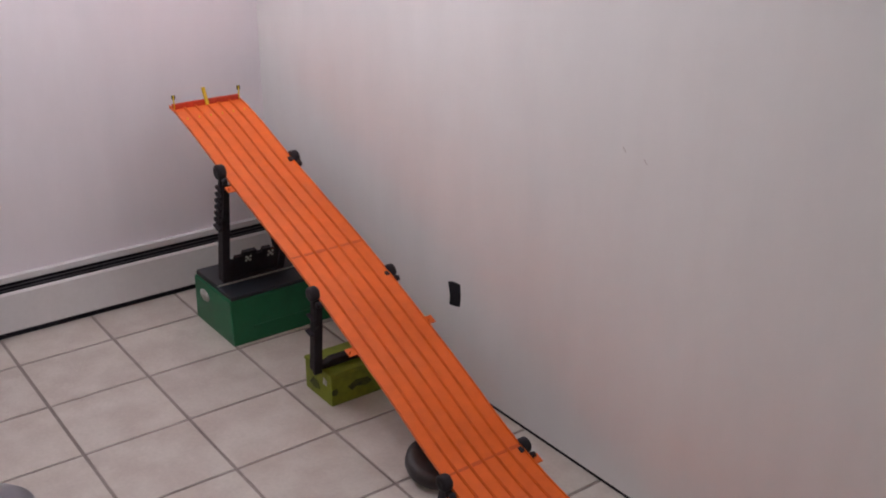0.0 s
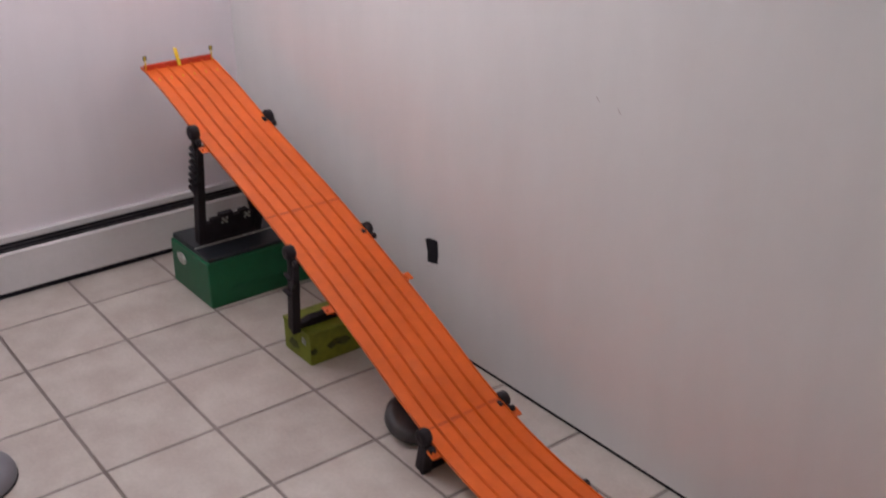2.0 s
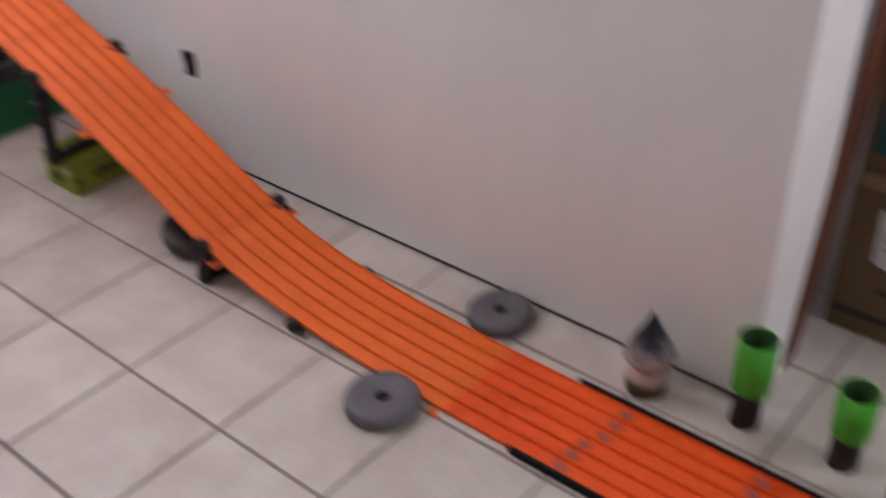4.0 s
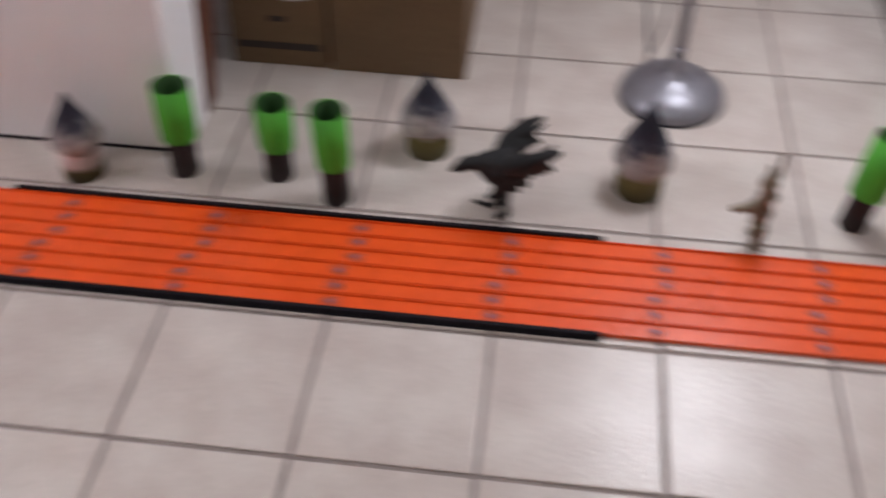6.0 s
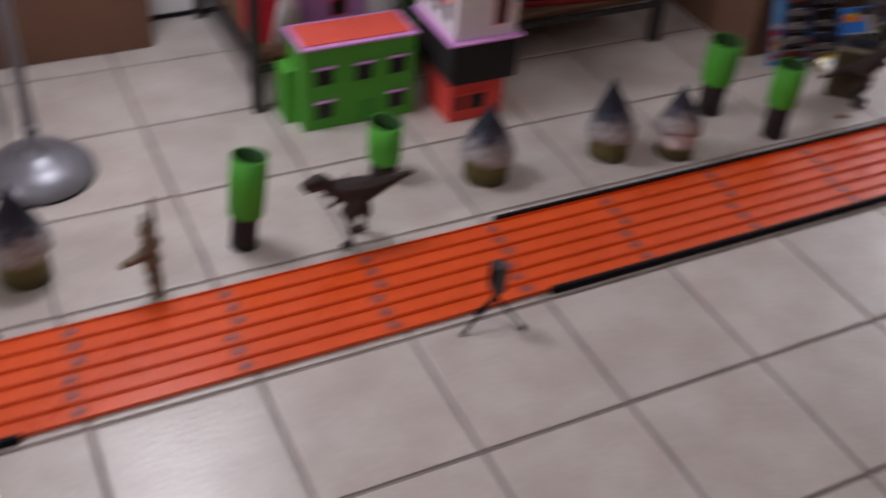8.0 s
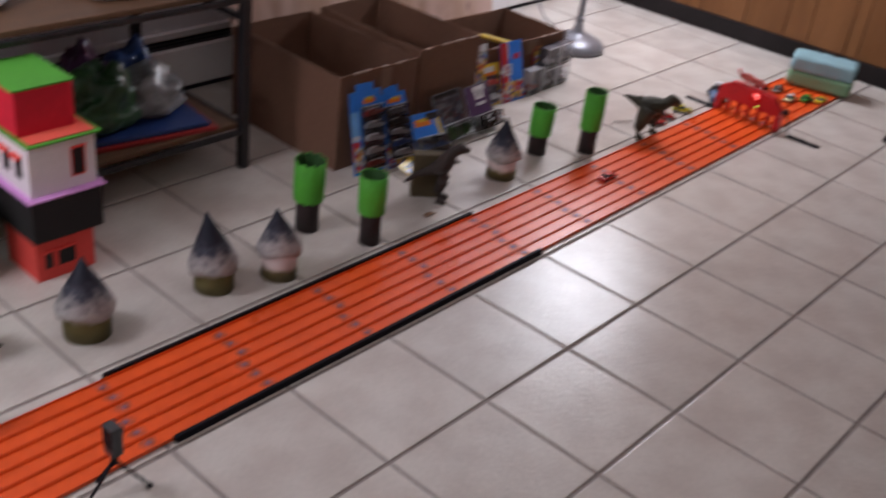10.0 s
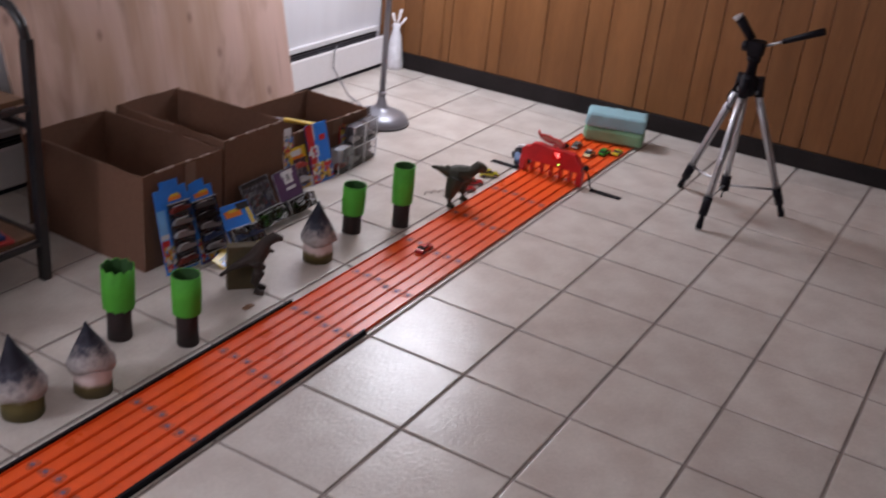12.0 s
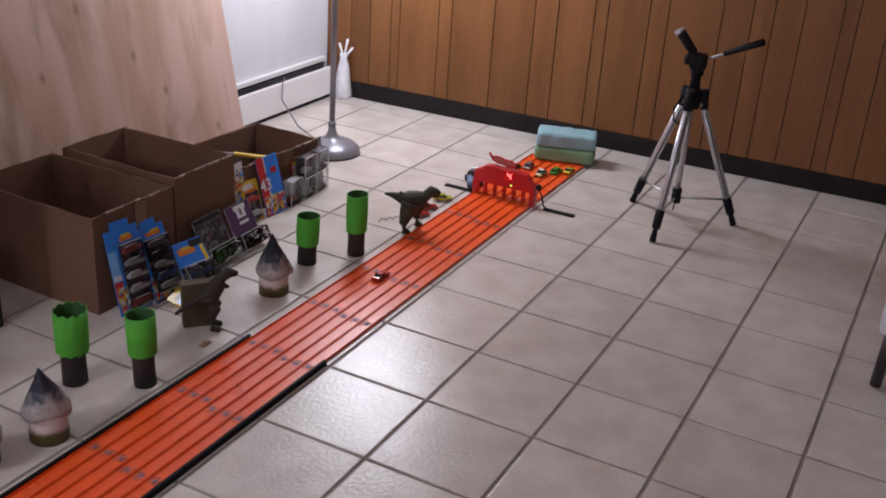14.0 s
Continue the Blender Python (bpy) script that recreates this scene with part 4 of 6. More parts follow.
def toy_car(place, turn, shape, paint, label, pitch=0.0, roof=None):
    ob = thing("toy_car", place, label, "toy car", "toy cars")
    ob.matrix_basis = pose(*place, 0, pitch, turn)
    body, cabin = SHAPES[shape]
    part("body", prism(bmesh.new(), body, -0.0145, 0.0145, bevel=0.0022), paint, ob)
    part("window_band", prism(bmesh.new(), cabin, -0.0125, 0.0125, bevel=0.0018), GLASS_D, ob, "dark tinted windows")
    zt = max(p[1] for p in cabin)
    mid = [p[0] for p in cabin[1:3]]
    part("roof", B(min(mid) + 0.001, -0.0108, zt - 0.0012, max(mid) - 0.001, 0.0108, zt + 0.0011, bevel=0.0008), roof or paint, ob)
    part("bonnet_scoop", B(0.017, -0.0045, 0.0150, 0.027, 0.0045, 0.0178, bevel=0.001), roof or paint, ob)
    part("bumper", B(0.0355, -0.012, 0.0065, 0.0385, 0.012, 0.0095, bevel=0.0008), CHROME, ob, "chrome bumper")
    for x in (-0.0225, 0.0225):
        for s in (-1, 1):
            wheel = part("wheel", lathe(bmesh.new(), [(0.0, -0.003), (0.006, -0.003), (0.0068, -0.002), (0.0068, 0.002), (0.006, 0.003), (0.0, 0.003)], 16, m=pose(x, s * 0.0140, 0.0068, 90, 0, 0)), TYRE, ob)
            part("rim", lathe(bmesh.new(), [(0.0, -0.001), (0.0038, -0.001), (0.0038, 0.001), (0.0, 0.001)], 12, m=pose(x, s * 0.0170, 0.0068, 90, 0, 0)), CHROME, wheel)
    return ob


def lane(k):
    return Y0 + (k + 0.5) * LANE


RED = car_paint("red_car_paint", (0.42, 0.012, 0.018))
toy_car((1.462, lane(2), 0.0046), 2, "round", car_paint("pale_gold_car_paint", (0.42, 0.36, 0.20), 0.6), "pale gold toy car with dark windows past the finish", roof=TRIM)
toy_car((1.530, lane(1), 0.0046), -4, "wagon", car_paint("green_car_paint", (0.05, 0.34, 0.02)), "bright green toy car past the finish gate")
toy_car((1.570, lane(0), 0.0046), 3, "coupe", car_paint("yellow_car_paint", (0.72, 0.58, 0.02)), "yellow toy car past the finish gate")
toy_car((1.520, lane(4), 0.0046), 5, "wagon", car_paint("grey_car_paint", (0.30, 0.29, 0.28), 0.6), "silver grey toy car past the finish gate")
toy_car((1.465, lane(5), 0.0046), -3, "coupe", car_paint("maroon_car_paint", (0.16, 0.012, 0.02)), "dark maroon toy car past the finish gate")
toy_car((0.237, lane(3), 0.0046), 1, "coupe", RED, "small red toy car rolling on the orange track")
toy_car((0.975, 0.330, 0.0), -50, "wagon", car_paint("dull_yellow_car_paint", (0.55, 0.50, 0.03)), "yellow toy car standing on the tiles")
toy_car((0.862, 0.335, 0.0), -48, "coupe", RED, "red toy car standing on the tiles behind the dinosaur")
toy_car((0.785, 0.326, 0.0), -52, "coupe", RED, "small red toy car half hidden behind the dinosaur")

# ---- finish gate, stop blocks, floor strips ----
GATE_RED = material("red_gate_plastic", (0.55, 0.012, 0.02), 0.35, vary=0.08, scale=12)
fin = thing("finish_gate", (1.135, 0.143, 0.0), "red plastic finish gate over the track with a lit number", "gate")
bm = bmesh.new()
outline = [(-0.128, 0.056), (0.128, 0.056), (0.128, 0.094), (0.118, 0.106), (0.098, 0.110), (0.086, 0.126), (0.05, 0.130), (0.02, 0.126), (-0.05, 0.128), (-0.092, 0.122), (-0.110, 0.100), (-0.128, 0.082)]
prism(bm, [(a, z) for a, z in outline], -0.016, 0.016, m=pose(0, 0, 0, 0, 0, 90), bevel=0.002)
part("arch_body", bm, GATE_RED, fin)
for k in range(7):
    y = -0.1225 + k * LANE
    w = 0.011 if k in (0, 6) else 0.0035
    part("tooth", B(-0.014, y - w, 0.0 if k in (0, 6) else 0.013, 0.014, y + w, 0.062, bevel=0.001), GATE_RED, fin)
DISPLAY = material("lit_red_digit", (1.0, 0.20, 0.18), 0.4, vary=0.0, emit=3.5)
part("display_window", B(-0.0185, -0.042, 0.088, -0.0162, -0.004, 0.124, bevel=0.0006), material("lit_red_window", (0.60, 0.008, 0.012), 0.2, vary=0.0, emit=0.12), fin, "lit red number window")
digit = part("digit", B(-0.0196, -0.0278, 0.1045, -0.0187, -0.0182, 0.1072), DISPLAY, fin, "glowing red number four made of lit bars")
for y, z in ((-0.0182, 0.1074), (-0.0304, 0.1074), (-0.0304, 0.0950)):
    part("segment", B(-0.0196, y, z, -0.0187, y + 0.0026, z + 0.0094), DISPLAY, digit)
part("indicator_lamp", lathe(bmesh.new(), [(0.0, 0), (0.0035, 0), (0.0028, 0.002), (0.0, 0.003)], 12, m=pose(-0.0165, -0.034, 0.069, 0, -90, 0)), material("lit_green_lamp", (0.35, 0.8, 0.1), 0.4, vary=0.0, emit=3.0), fin, "small lit green indicator")
bm = bmesh.new()
def spectacle(a):
    """A pair of joined lens shapes, pinched in the middle, rising to one side."""
    y = 0.015 + 0.052 * math.cos(a)
    return y, 0.150 + 0.12 * (y - 0.015) + 0.0135 * math.sin(a) * (1 - 0.35 * math.exp(-((y - 0.01) / 0.012) ** 2))


ring = [spectacle(2 * math.pi * k / 28) for k in range(29)]
sweep(bm, [(0.006, y, z) for y, z in ring], 0.0036, 6)
sweep(bm, [(0.006, 0.012, 0.138), (0.006, 0.01, 0.15), (0.006, 0.009, 0.162)], 0.002, 6)
sweep(bm, [(0.006, 0.062, 0.155), (0.006, 0.074, 0.166), (0.006, 0.078, 0.176)], [0.004, 0.005, 0.004], 6)
sweep(bm, [(0.006, 0.0, 0.128), (0.006, 0.004, 0.142)], 0.005, 6)
part("top_crest", bm, GATE_RED, fin, "red looped crest")
part("crest_panel", prism(bmesh.new(), [(y * 0.97, z) for y, z in ring[:-1]], -0.001, 0.001, m=pose(0.006, 0, 0, 0, 0, 90)), material("pale_pink_film", (0.50, 0.16, 0.13), 0.4), fin, "pale pink film")
part("side_winch", lathe(bmesh.new(), [(0.0, -0.008), (0.010, -0.008), (0.012, 0), (0.010, 0.008), (0.0, 0.008)], 14, m=pose(0, -0.142, 0.082, 90, 0, 0)), BLACK, fin, "black round side knob")
bm = bmesh.new()
sweep(bm, [(0, -0.142, 0.082), (0.0, -0.158, 0.05), (0.004, -0.168, 0.01), (0.006, -0.178, 0.004)], 0.003, 6)
part("side_wire", bm, BLACK, fin)
for ya, yb, name in ((0.272, 0.400, "black_strip"), (-0.155, -0.030, "black_strip")):
    solid(name, B(1.118, ya, 0.0005, 1.146, yb, 0.004, bevel=0.001, m=None), BLACK, "flat black plastic strip lying beside the finish gate", "strip", "floor strips")
side = thing("toy_vehicle", (1.215, 0.315, 0.0), "dark toy buggy with a blue canister beside the gate", "toy car", turn=35)
part("chassis", prism(bmesh.new(), [(-0.05, 0.02), (0.05, 0.016), (0.055, 0.03), (0.01, 0.055), (-0.02, 0.062), (-0.05, 0.04)], -0.02, 0.02, bevel=0.003), BLACK, side)
part("canister", lathe(bmesh.new(), [(0.0, -0.03), (0.013, -0.03), (0.015, -0.02), (0.015, 0.02), (0.013, 0.03), (0.0, 0.03)], 16, m=pose(-0.055, 0.02, 0.032, 0, 80, 0)), material("dull_blue_plastic", (0.10, 0.16, 0.30), 0.45), side, "dull blue canister")
part("white_panel", B(-0.018, -0.021, 0.052, 0.02, 0.015, 0.066, bevel=0.002, m=pose(0, 0, 0, 0, 14, 0)), TRIM, side, "small white panel")
for x in (-0.035, 0.036):
    for s in (-1, 1):
        part("wheel", lathe(bmesh.new(), [(0.0, -0.006), (0.012, -0.006), (0.014, 0), (0.012, 0.006), (0.0, 0.006)], 16, m=pose(x, s * 0.025, 0.014, 90, 0, 0)), TYRE, side)

FOAM_B = material("pale_blue_foam", (0.25, 0.40, 0.44), 0.95, vary=0.06, scale=14, fine=150, bump=0.25)
FOAM_G = material("pale_green_foam", (0.19, 0.33, 0.19), 0.95, vary=0.08, scale=14, fine=150, bump=0.25)


def foam(x0, y0, x1, y1, tall, mat, label, m, seed, pinch):
    """A soft block with rounded edges; pinch: how deep its cover is drawn into creases."""
    bm = box(bmesh.new(), x0, y0, 0, x1, y1, tall)
    bmesh.ops.subdivide_edges(bm, edges=bm.edges[:], cuts=17, use_grid_fill=True)
    cx, cy, cz = (x0 + x1) / 2, (y0 + y1) / 2, tall / 2
    r = 0.016
    for v in bm.verts:
        q = Vector((max(x0 + r, min(x1 - r, v.co.x)), max(y0 + r, min(y1 - r, v.co.y)), max(r, min(tall - r, v.co.z))))
        d = v.co - q
        if d.length > 1e-6:
            v.co = q + d.normalized() * min(r, d.length)
        n = noise.noise(Vector((v.co.x * 14 + seed, v.co.y * 9, v.co.z * 16)))
        crease = abs(noise.noise(Vector((v.co.x * 8, v.co.y * 46 + seed, v.co.z * 7))))
        if v.co.z > 0.004:
            v.co += Vector((v.co.x - cx, (v.co.y - cy) * 0.4, v.co.z - cz)).normalized() * (0.0035 * n - pinch * max(0.0, 0.22 - crease))
    for f in bm.faces:
        f.smooth = True
    solid("foam_block", bm, mat, label, "block", "foam blocks").matrix_basis = m


foam(-0.06, -0.128, 0.06, 0.128, 0.062, FOAM_G, "pale green foam block stopping the track end", pose(1.715, 0.120, 0.0105, 0, 0, 16), 2.0, 0.008)
foam(-0.062, -0.132, 0.060, 0.126, 0.066, FOAM_B, "pale blue creased foam block lying on the green one", pose(1.717, 0.124, 0.0725, 0, 0, 17), 7.0, 0.024)
bm = bmesh.new()
for k, (x, y) in enumerate(((0.64, 0.415), (0.665, 0.40), (0.69, 0.385))):
    sweep(bm, [(x, y, 0.003), (x + 0.02, y + 0.006, 0.008), (x + 0.036, y - 0.004, 0.003)], 0.002, 6)
solid("plastic_ring_scrap", bm, material("clear_grey_scrap", (0.45, 0.40, 0.38), 0.3), "small clear plastic scraps on the tiles", "scrap")
solid("leaf_scrap", prism(bmesh.new(), [(-0.02, 0.001), (0.0, 0.006), (0.022, 0.001), (0.0, 0.003)], -0.008, 0.008), material("dry_brown_scrap", (0.22, 0.12, 0.07), 0.8), "small curled brown scrap on the tiles", "scrap").location = (-0.40, 0.352, 0)

# ---- camera tripods ----
ALU = material("brushed_aluminium", (0.52, 0.51, 0.53), 0.35, metal=0.7, vary=0.06, scale=30)


def rod(bm, a, b, ra, rb=None, sides=12):
    return sweep(bm, [a, Vector(a).lerp(Vector(b), 0.5), b], [ra, (ra + (rb or ra)) / 2, rb or ra], sides)


tri = thing("camera_tripod", (1.31, -0.487, 0), "silver and black camera tripod standing on the tiles", "tripod")
FEET = [(-0.235, 0.004), (0.118, 0.198), (0.118, -0.206)]
for fx, fy in FEET:
    a, b = Vector((fx * 0.16, fy * 0.16, 0.478)), Vector((fx * 0.86, fy * 0.86, 0.085))
    bm = rod(bmesh.new(), a, a.lerp(b, 0.97), 0.0142, 0.0134)
    rod(bm, a.lerp(b, 0.9), b, 0.0098)
    leg = part("leg", bm, ALU, tri)
    part("leg_stripe", rod(bmesh.new(), a.lerp(b, 0.1) + Vector((-0.0128, -0.006, 0.0)), a.lerp(b, 0.9) + Vector((-0.0122, -0.006, 0)), 0.0022, sides=6), STRUT, leg, "dark groove along the leg")
    part("leg_clamp", rod(bmesh.new(), a.lerp(b, 0.93), a.lerp(b, 1.09), 0.017, 0.016), BLACK, leg, "black leg clamp")
    part("foot", rod(bmesh.new(), a.lerp(b, 1.09), (fx, fy, 0.004), 0.009, 0.013), BLACK, leg, "black rubber foot")
    part("hinge", rod(bmesh.new(), a + Vector((0, 0, 0.045)), a.lerp(b, 0.06), 0.017, 0.016), BLACK, leg, "black hinge")
    part("spreader_arm", rod(bmesh.new(), a.lerp(b, 0.95), (0, 0, 0.104), 0.0045), ALU, tri)
part("centre_tube", rod(bmesh.new(), (0, 0, 0.09), (0, 0, 0.50), 0.011), ALU, tri)
part("centre_clamp", rod(bmesh.new(), (0, 0, 0.085), (0, 0, 0.14), 0.018), BLACK, tri)
bm = bmesh.new()
sweep(bm, [(0, 0, 0.085), (0, 0.004, 0.065), (0.004, 0.006, 0.05), (0.008, 0.002, 0.055)], 0.0025, 6)
part("hook", bm, BLACK, tri)
part("shoulder", lathe(bmesh.new(), [(0.0, 0.455), (0.026, 0.455), (0.032, 0.48), (0.032, 0.515), (0.022, 0.53), (0.0, 0.53)], 18), BLACK, tri)
part("neck", lathe(bmesh.new(), [(0.019, 0.53), (0.017, 0.575), (0.024, 0.58), (0.024, 0.60), (0.0, 0.60)], 18), BLACK, tri)
head = part("pan_head", B(-0.028, -0.026, 0.598, 0.028, 0.026, 0.655, bevel=0.008), BLACK, tri)
part("tilt_knob", lathe(bmesh.new(), [(0.0, -0.012), (0.018, -0.012), (0.02, 0), (0.018, 0.012), (0.0, 0.012)], 16, m=pose(-0.005, 0.036, 0.628, 90, 0, 0)), BLACK, head)
part("camera_plate", rod(bmesh.new(), (-0.01, 0.02, 0.655), (-0.02, 0.075, 0.722), 0.016, 0.018), BLACK, tri, "tilted black camera plate")
part("plate_face", rod(bmesh.new(), (-0.02, 0.076, 0.718), (-0.022, 0.084, 0.730), 0.018), ALU, tri)
part("pan_bar", rod(bmesh.new(), (0.01, -0.03, 0.64), (0.0, -0.085, 0.668), 0.005), ALU, tri)
part("pan_grip", rod(bmesh.new(), (0.0, -0.085, 0.668), (-0.02, -0.215, 0.735), 0.009, 0.013), BLACK, tri, "black pan handle grip")
bm = bmesh.new()
sweep(bm, [(-0.03, 0.03, 0.50), (-0.045, 0.05, 0.45), (-0.048, 0.045, 0.41), (-0.04, 0.02, 0.395)], 0.004, 6)
part("carry_strap", bm, BLACK, tri)

mini = thing("mini_tripod", (-1.655, -0.008, 0), "tiny black tripod holding a small silver camera", "tripod")
for fx, fy in ((-0.078, -0.022), (0.042, -0.048), (-0.022, 0.024)):
    leg = part("leg", rod(bmesh.new(), (0, 0, 0.058), (fx, fy, 0.004), 0.0035, 0.0030), BLACK, mini)
    part("foot", lathe(bmesh.new(), [(0.0, 0), (0.006, 0), (0.006, 0.004), (0.003, 0.007), (0.0, 0.007)], 10, (fx, fy, 0)), BLACK, leg)
part("head", rod(bmesh.new(), (0, 0, 0.052), (0, 0, 0.078), 0.008, 0.007), BLACK, mini)
camb = part("camera_body", B(-0.012, -0.016, 0.076, 0.012, 0.016, 0.142, bevel=0.004), material("grey_camera_case", (0.06, 0.06, 0.065), 0.35, metal=0.3), mini, "small grey camera")
part("camera_back", B(-0.0135, -0.014, 0.092, -0.0115, 0.014, 0.139, bevel=0.0008), BLACK, camb)
part("lens", lathe(bmesh.new(), [(0.0, 0), (0.009, 0), (0.008, 0.006), (0.0, 0.006)], 14, m=pose(0.012, 0, 0.122, 0, 90, 0)), GLASS_D, camb)

# ---- open cartons, plywood sheet, boxes in the doorway ----
solid("plywood_sheet", B(-1.31, -0.006, 0, 0.0, 0.006, 1.5, bevel=0.0015), PLYWOOD, "large pale plywood sheet leaning against the back wall", "plywood").matrix_basis = pose(0.932, 1.236, 0.004, -10.5, -1.2, 0)


def carton(place, wide, deep, tall, label, turn=0.0):
    """An open-topped cardboard carton, its walls 4 mm thick. Place is its front left foot; y runs to the back."""
    ob = thing("open_carton", place, label, "carton", "open cartons", turn)
    w = 0.0045
    wob = random.Random(int(place[0] * 100))
    for name, x0, y0, x1, y1 in (("front_wall", 0, 0, wide, w), ("back_wall", 0, deep - w, wide, deep), ("side_wall", 0, w + 0.0005, w, deep - w - 0.0005), ("side_wall", wide - w, w + 0.0005, wide, deep - w - 0.0005)):
        bm = bmesh.new()
        box(bm, x0, y0, 0.0, x1, y1, tall)
        bmesh.ops.subdivide_edges(bm, edges=[e for e in bm.edges if abs(e.verts[0].co.z - e.verts[1].co.z) < 1e-5 and e.calc_length() > 0.05], cuts=7)
        for v in bm.verts:
            if v.co.z > tall * 0.9:
                v.co.z += wob.uniform(-0.0022, 0.0022)
            if name == "side_wall":
                v.co.x += 0.030 * max(0.0, v.co.y - 0.5 * deep) * (1 if x0 < 0.1 else -1)
            v.co.y += 0.004 * math.sin(v.co.x * 14) * (v.co.z / tall) if name in ("front_wall", "back_wall") else 0
        part(name, bm, CARTON, ob)
    for k in range(9):
        x, n = wob.uniform(0.01, wide - 0.05), wob.uniform(0.012, 0.045)
        part("worn_edge", B(x, -0.0012 + 0.004 * math.sin(x * 14), tall - 0.0036, min(x + n, wide), 0.0048 + 0.004 * math.sin(x * 14), tall + 0.0022, bevel=0.0008), CARTON_PALE, ob, "pale worn edge")
    for x in (0.0, wide):
        part("worn_corner", B(x - 0.0016, -0.0016, 0.02, x + 0.0016, 0.0016, tall * 0.96, bevel=0.0008), CARTON_RUB, ob, "rubbed lighter corner")
    part("bottom", B(w + 0.001, w + 0.001, 0.002, wide - w - 0.001, deep - w - 0.001, 0.006), CARTON_IN_SHADE, ob)
    if wide > 0.3:
        part("tape_strip", B(wide * 0.50, -0.0044, tall * 0.70, wide * 0.64, -0.0036, tall * 0.985), material("glossy_brown_tape", (0.20, 0.12, 0.075), 0.35), ob, "glossy brown packing tape")
    return ob


carton((-0.440, 0.712, 0), 0.328, 0.500, 0.302, "tall open brown carton with blister packs leaning on it")
carton((-0.064, 0.742, 0), 0.288, 0.476, 0.304, "empty open brown carton next to the first one")
carton((0.395, 0.830, 0), 0.430, 0.300, 0.190, "low open brown carton with toy packs in front", -2)


def closed_carton(x0, y0, z0, x1, y1, z1, label, mat=None):
    ob = thing("closed_carton", ((x0 + x1) / 2, y0, z0), label, "carton", "stacked cartons")
    h = (x1 - x0) / 2
    part("body", B(-h, 0, 0.0, h, y1 - y0, z1 - z0, bevel=0.004), mat or CARTON, ob)
    part("edge_tape", B(-h + 0.004, -0.0012, z1 - z0 - 0.035, h - 0.004, -0.0003, z1 - z0 - 0.006), material("dull_tape", (0.26, 0.17, 0.10), 0.4), ob, "dull packing tape")
    return ob


DARKCARTON = material("dark_cardboard", (0.185, 0.115, 0.064), 0.85, vary=0.12, scale=4, fine=70, bump=0.12)
PAPER = material("creased_white_paper", (0.72, 0.70, 0.72), 0.7, vary=0.08, scale=25, fine=90, bump=0.3)
INK = material("grey_ink", (0.20, 0.19, 0.20), 0.8)
ca = closed_carton(-3.440, 0.80, 0, -3.205, 1.22, 0.405, "brown carton with a white paper label", DARKCARTON)
lab = part("paper_label", prism(bmesh.new(), [(-0.048, 0.325), (0.085, 0.312), (0.077, 0.182), (0.03, 0.176), (-0.045, 0.196)], -0.0016, -0.0006), PAPER, ca, "creased white paper label")
for z in (0.27, 0.255, 0.235):
    part("ink_line", B(-0.03, -0.0022, z - 0.003, 0.05 - (z - 0.235), -0.0017, z + 0.002), INK, lab)
part("bottom_band", B(-0.105, -0.0014, 0.045, 0.10, -0.0004, 0.064), material("dark_print", (0.05, 0.035, 0.03), 0.8), ca, "dark printed band")
part("printed_mark", B(-0.02, -0.0014, 0.12, 0.02, -0.0004, 0.135), material("dark_print_mark", (0.05, 0.035, 0.03), 0.8), ca)
cc = closed_carton(-3.440, 0.81, 0.408, -3.205, 1.20, 0.80, "brown carton with a teal printed patch", DARKCARTON)
part("teal_patch", prism(bmesh.new(), [(-0.10, 0.15), (0.03, 0.15), (0.0, 0.06), (-0.05, 0.03), (-0.10, 0.04)], -0.0015, -0.0005), material("teal_print", (0.02, 0.09, 0.10), 0.7), cc, "dark teal printed patch")
closed_carton(-3.198, 0.795, 0, -2.878, 1.16, 0.285, "plain dark brown carton on the tiles", DARKCARTON)
ce = closed_carton(-3.198, 0.79, 0.288, -2.862, 1.17, 0.72, "brown carton with a torn white label on top of another", material("light_brown_cardboard", (0.215, 0.125, 0.072), 0.85, vary=0.1, scale=4, fine=70, bump=0.12))
for k, (x, z, w, h) in enumerate(((0.02, 0.135, 0.16, 0.055), (-0.01, 0.085, 0.06, 0.03), (0.07, 0.15, 0.09, 0.04))):
    part("torn_label", prism(bmesh.new(), [(x - w / 2, z), (x - w / 4, z - h / 2), (x + w / 3, z - h / 3), (x + w / 2, z + h / 4), (x, z + h / 2)], -0.0022 - 0.0006 * k, -0.0006 - 0.0006 * k), PAPER, ce, "torn white label")
solid("folded_carton_sheet", B(-2.84, 1.30, 0.001, -2.015, 1.335, 1.05, bevel=0.003), CARTON, "flat folded brown carton standing against the wall", "carton")

# ---- shelf rack with its load ----
METAL = material("black_shelf_metal", (0.016, 0.014, 0.016), 0.4, vary=0.2, scale=25)
BOARD = material("brown_shelf_board", (0.15, 0.078, 0.040), 0.55, vary=0.15, scale=3, fine=30, stretch=(0.5, 6, 6), bump=0.08)
rack = thing("shelf_rack", (-1.25, 1.165, 0), "black metal shelf rack with brown boards", "shelf")
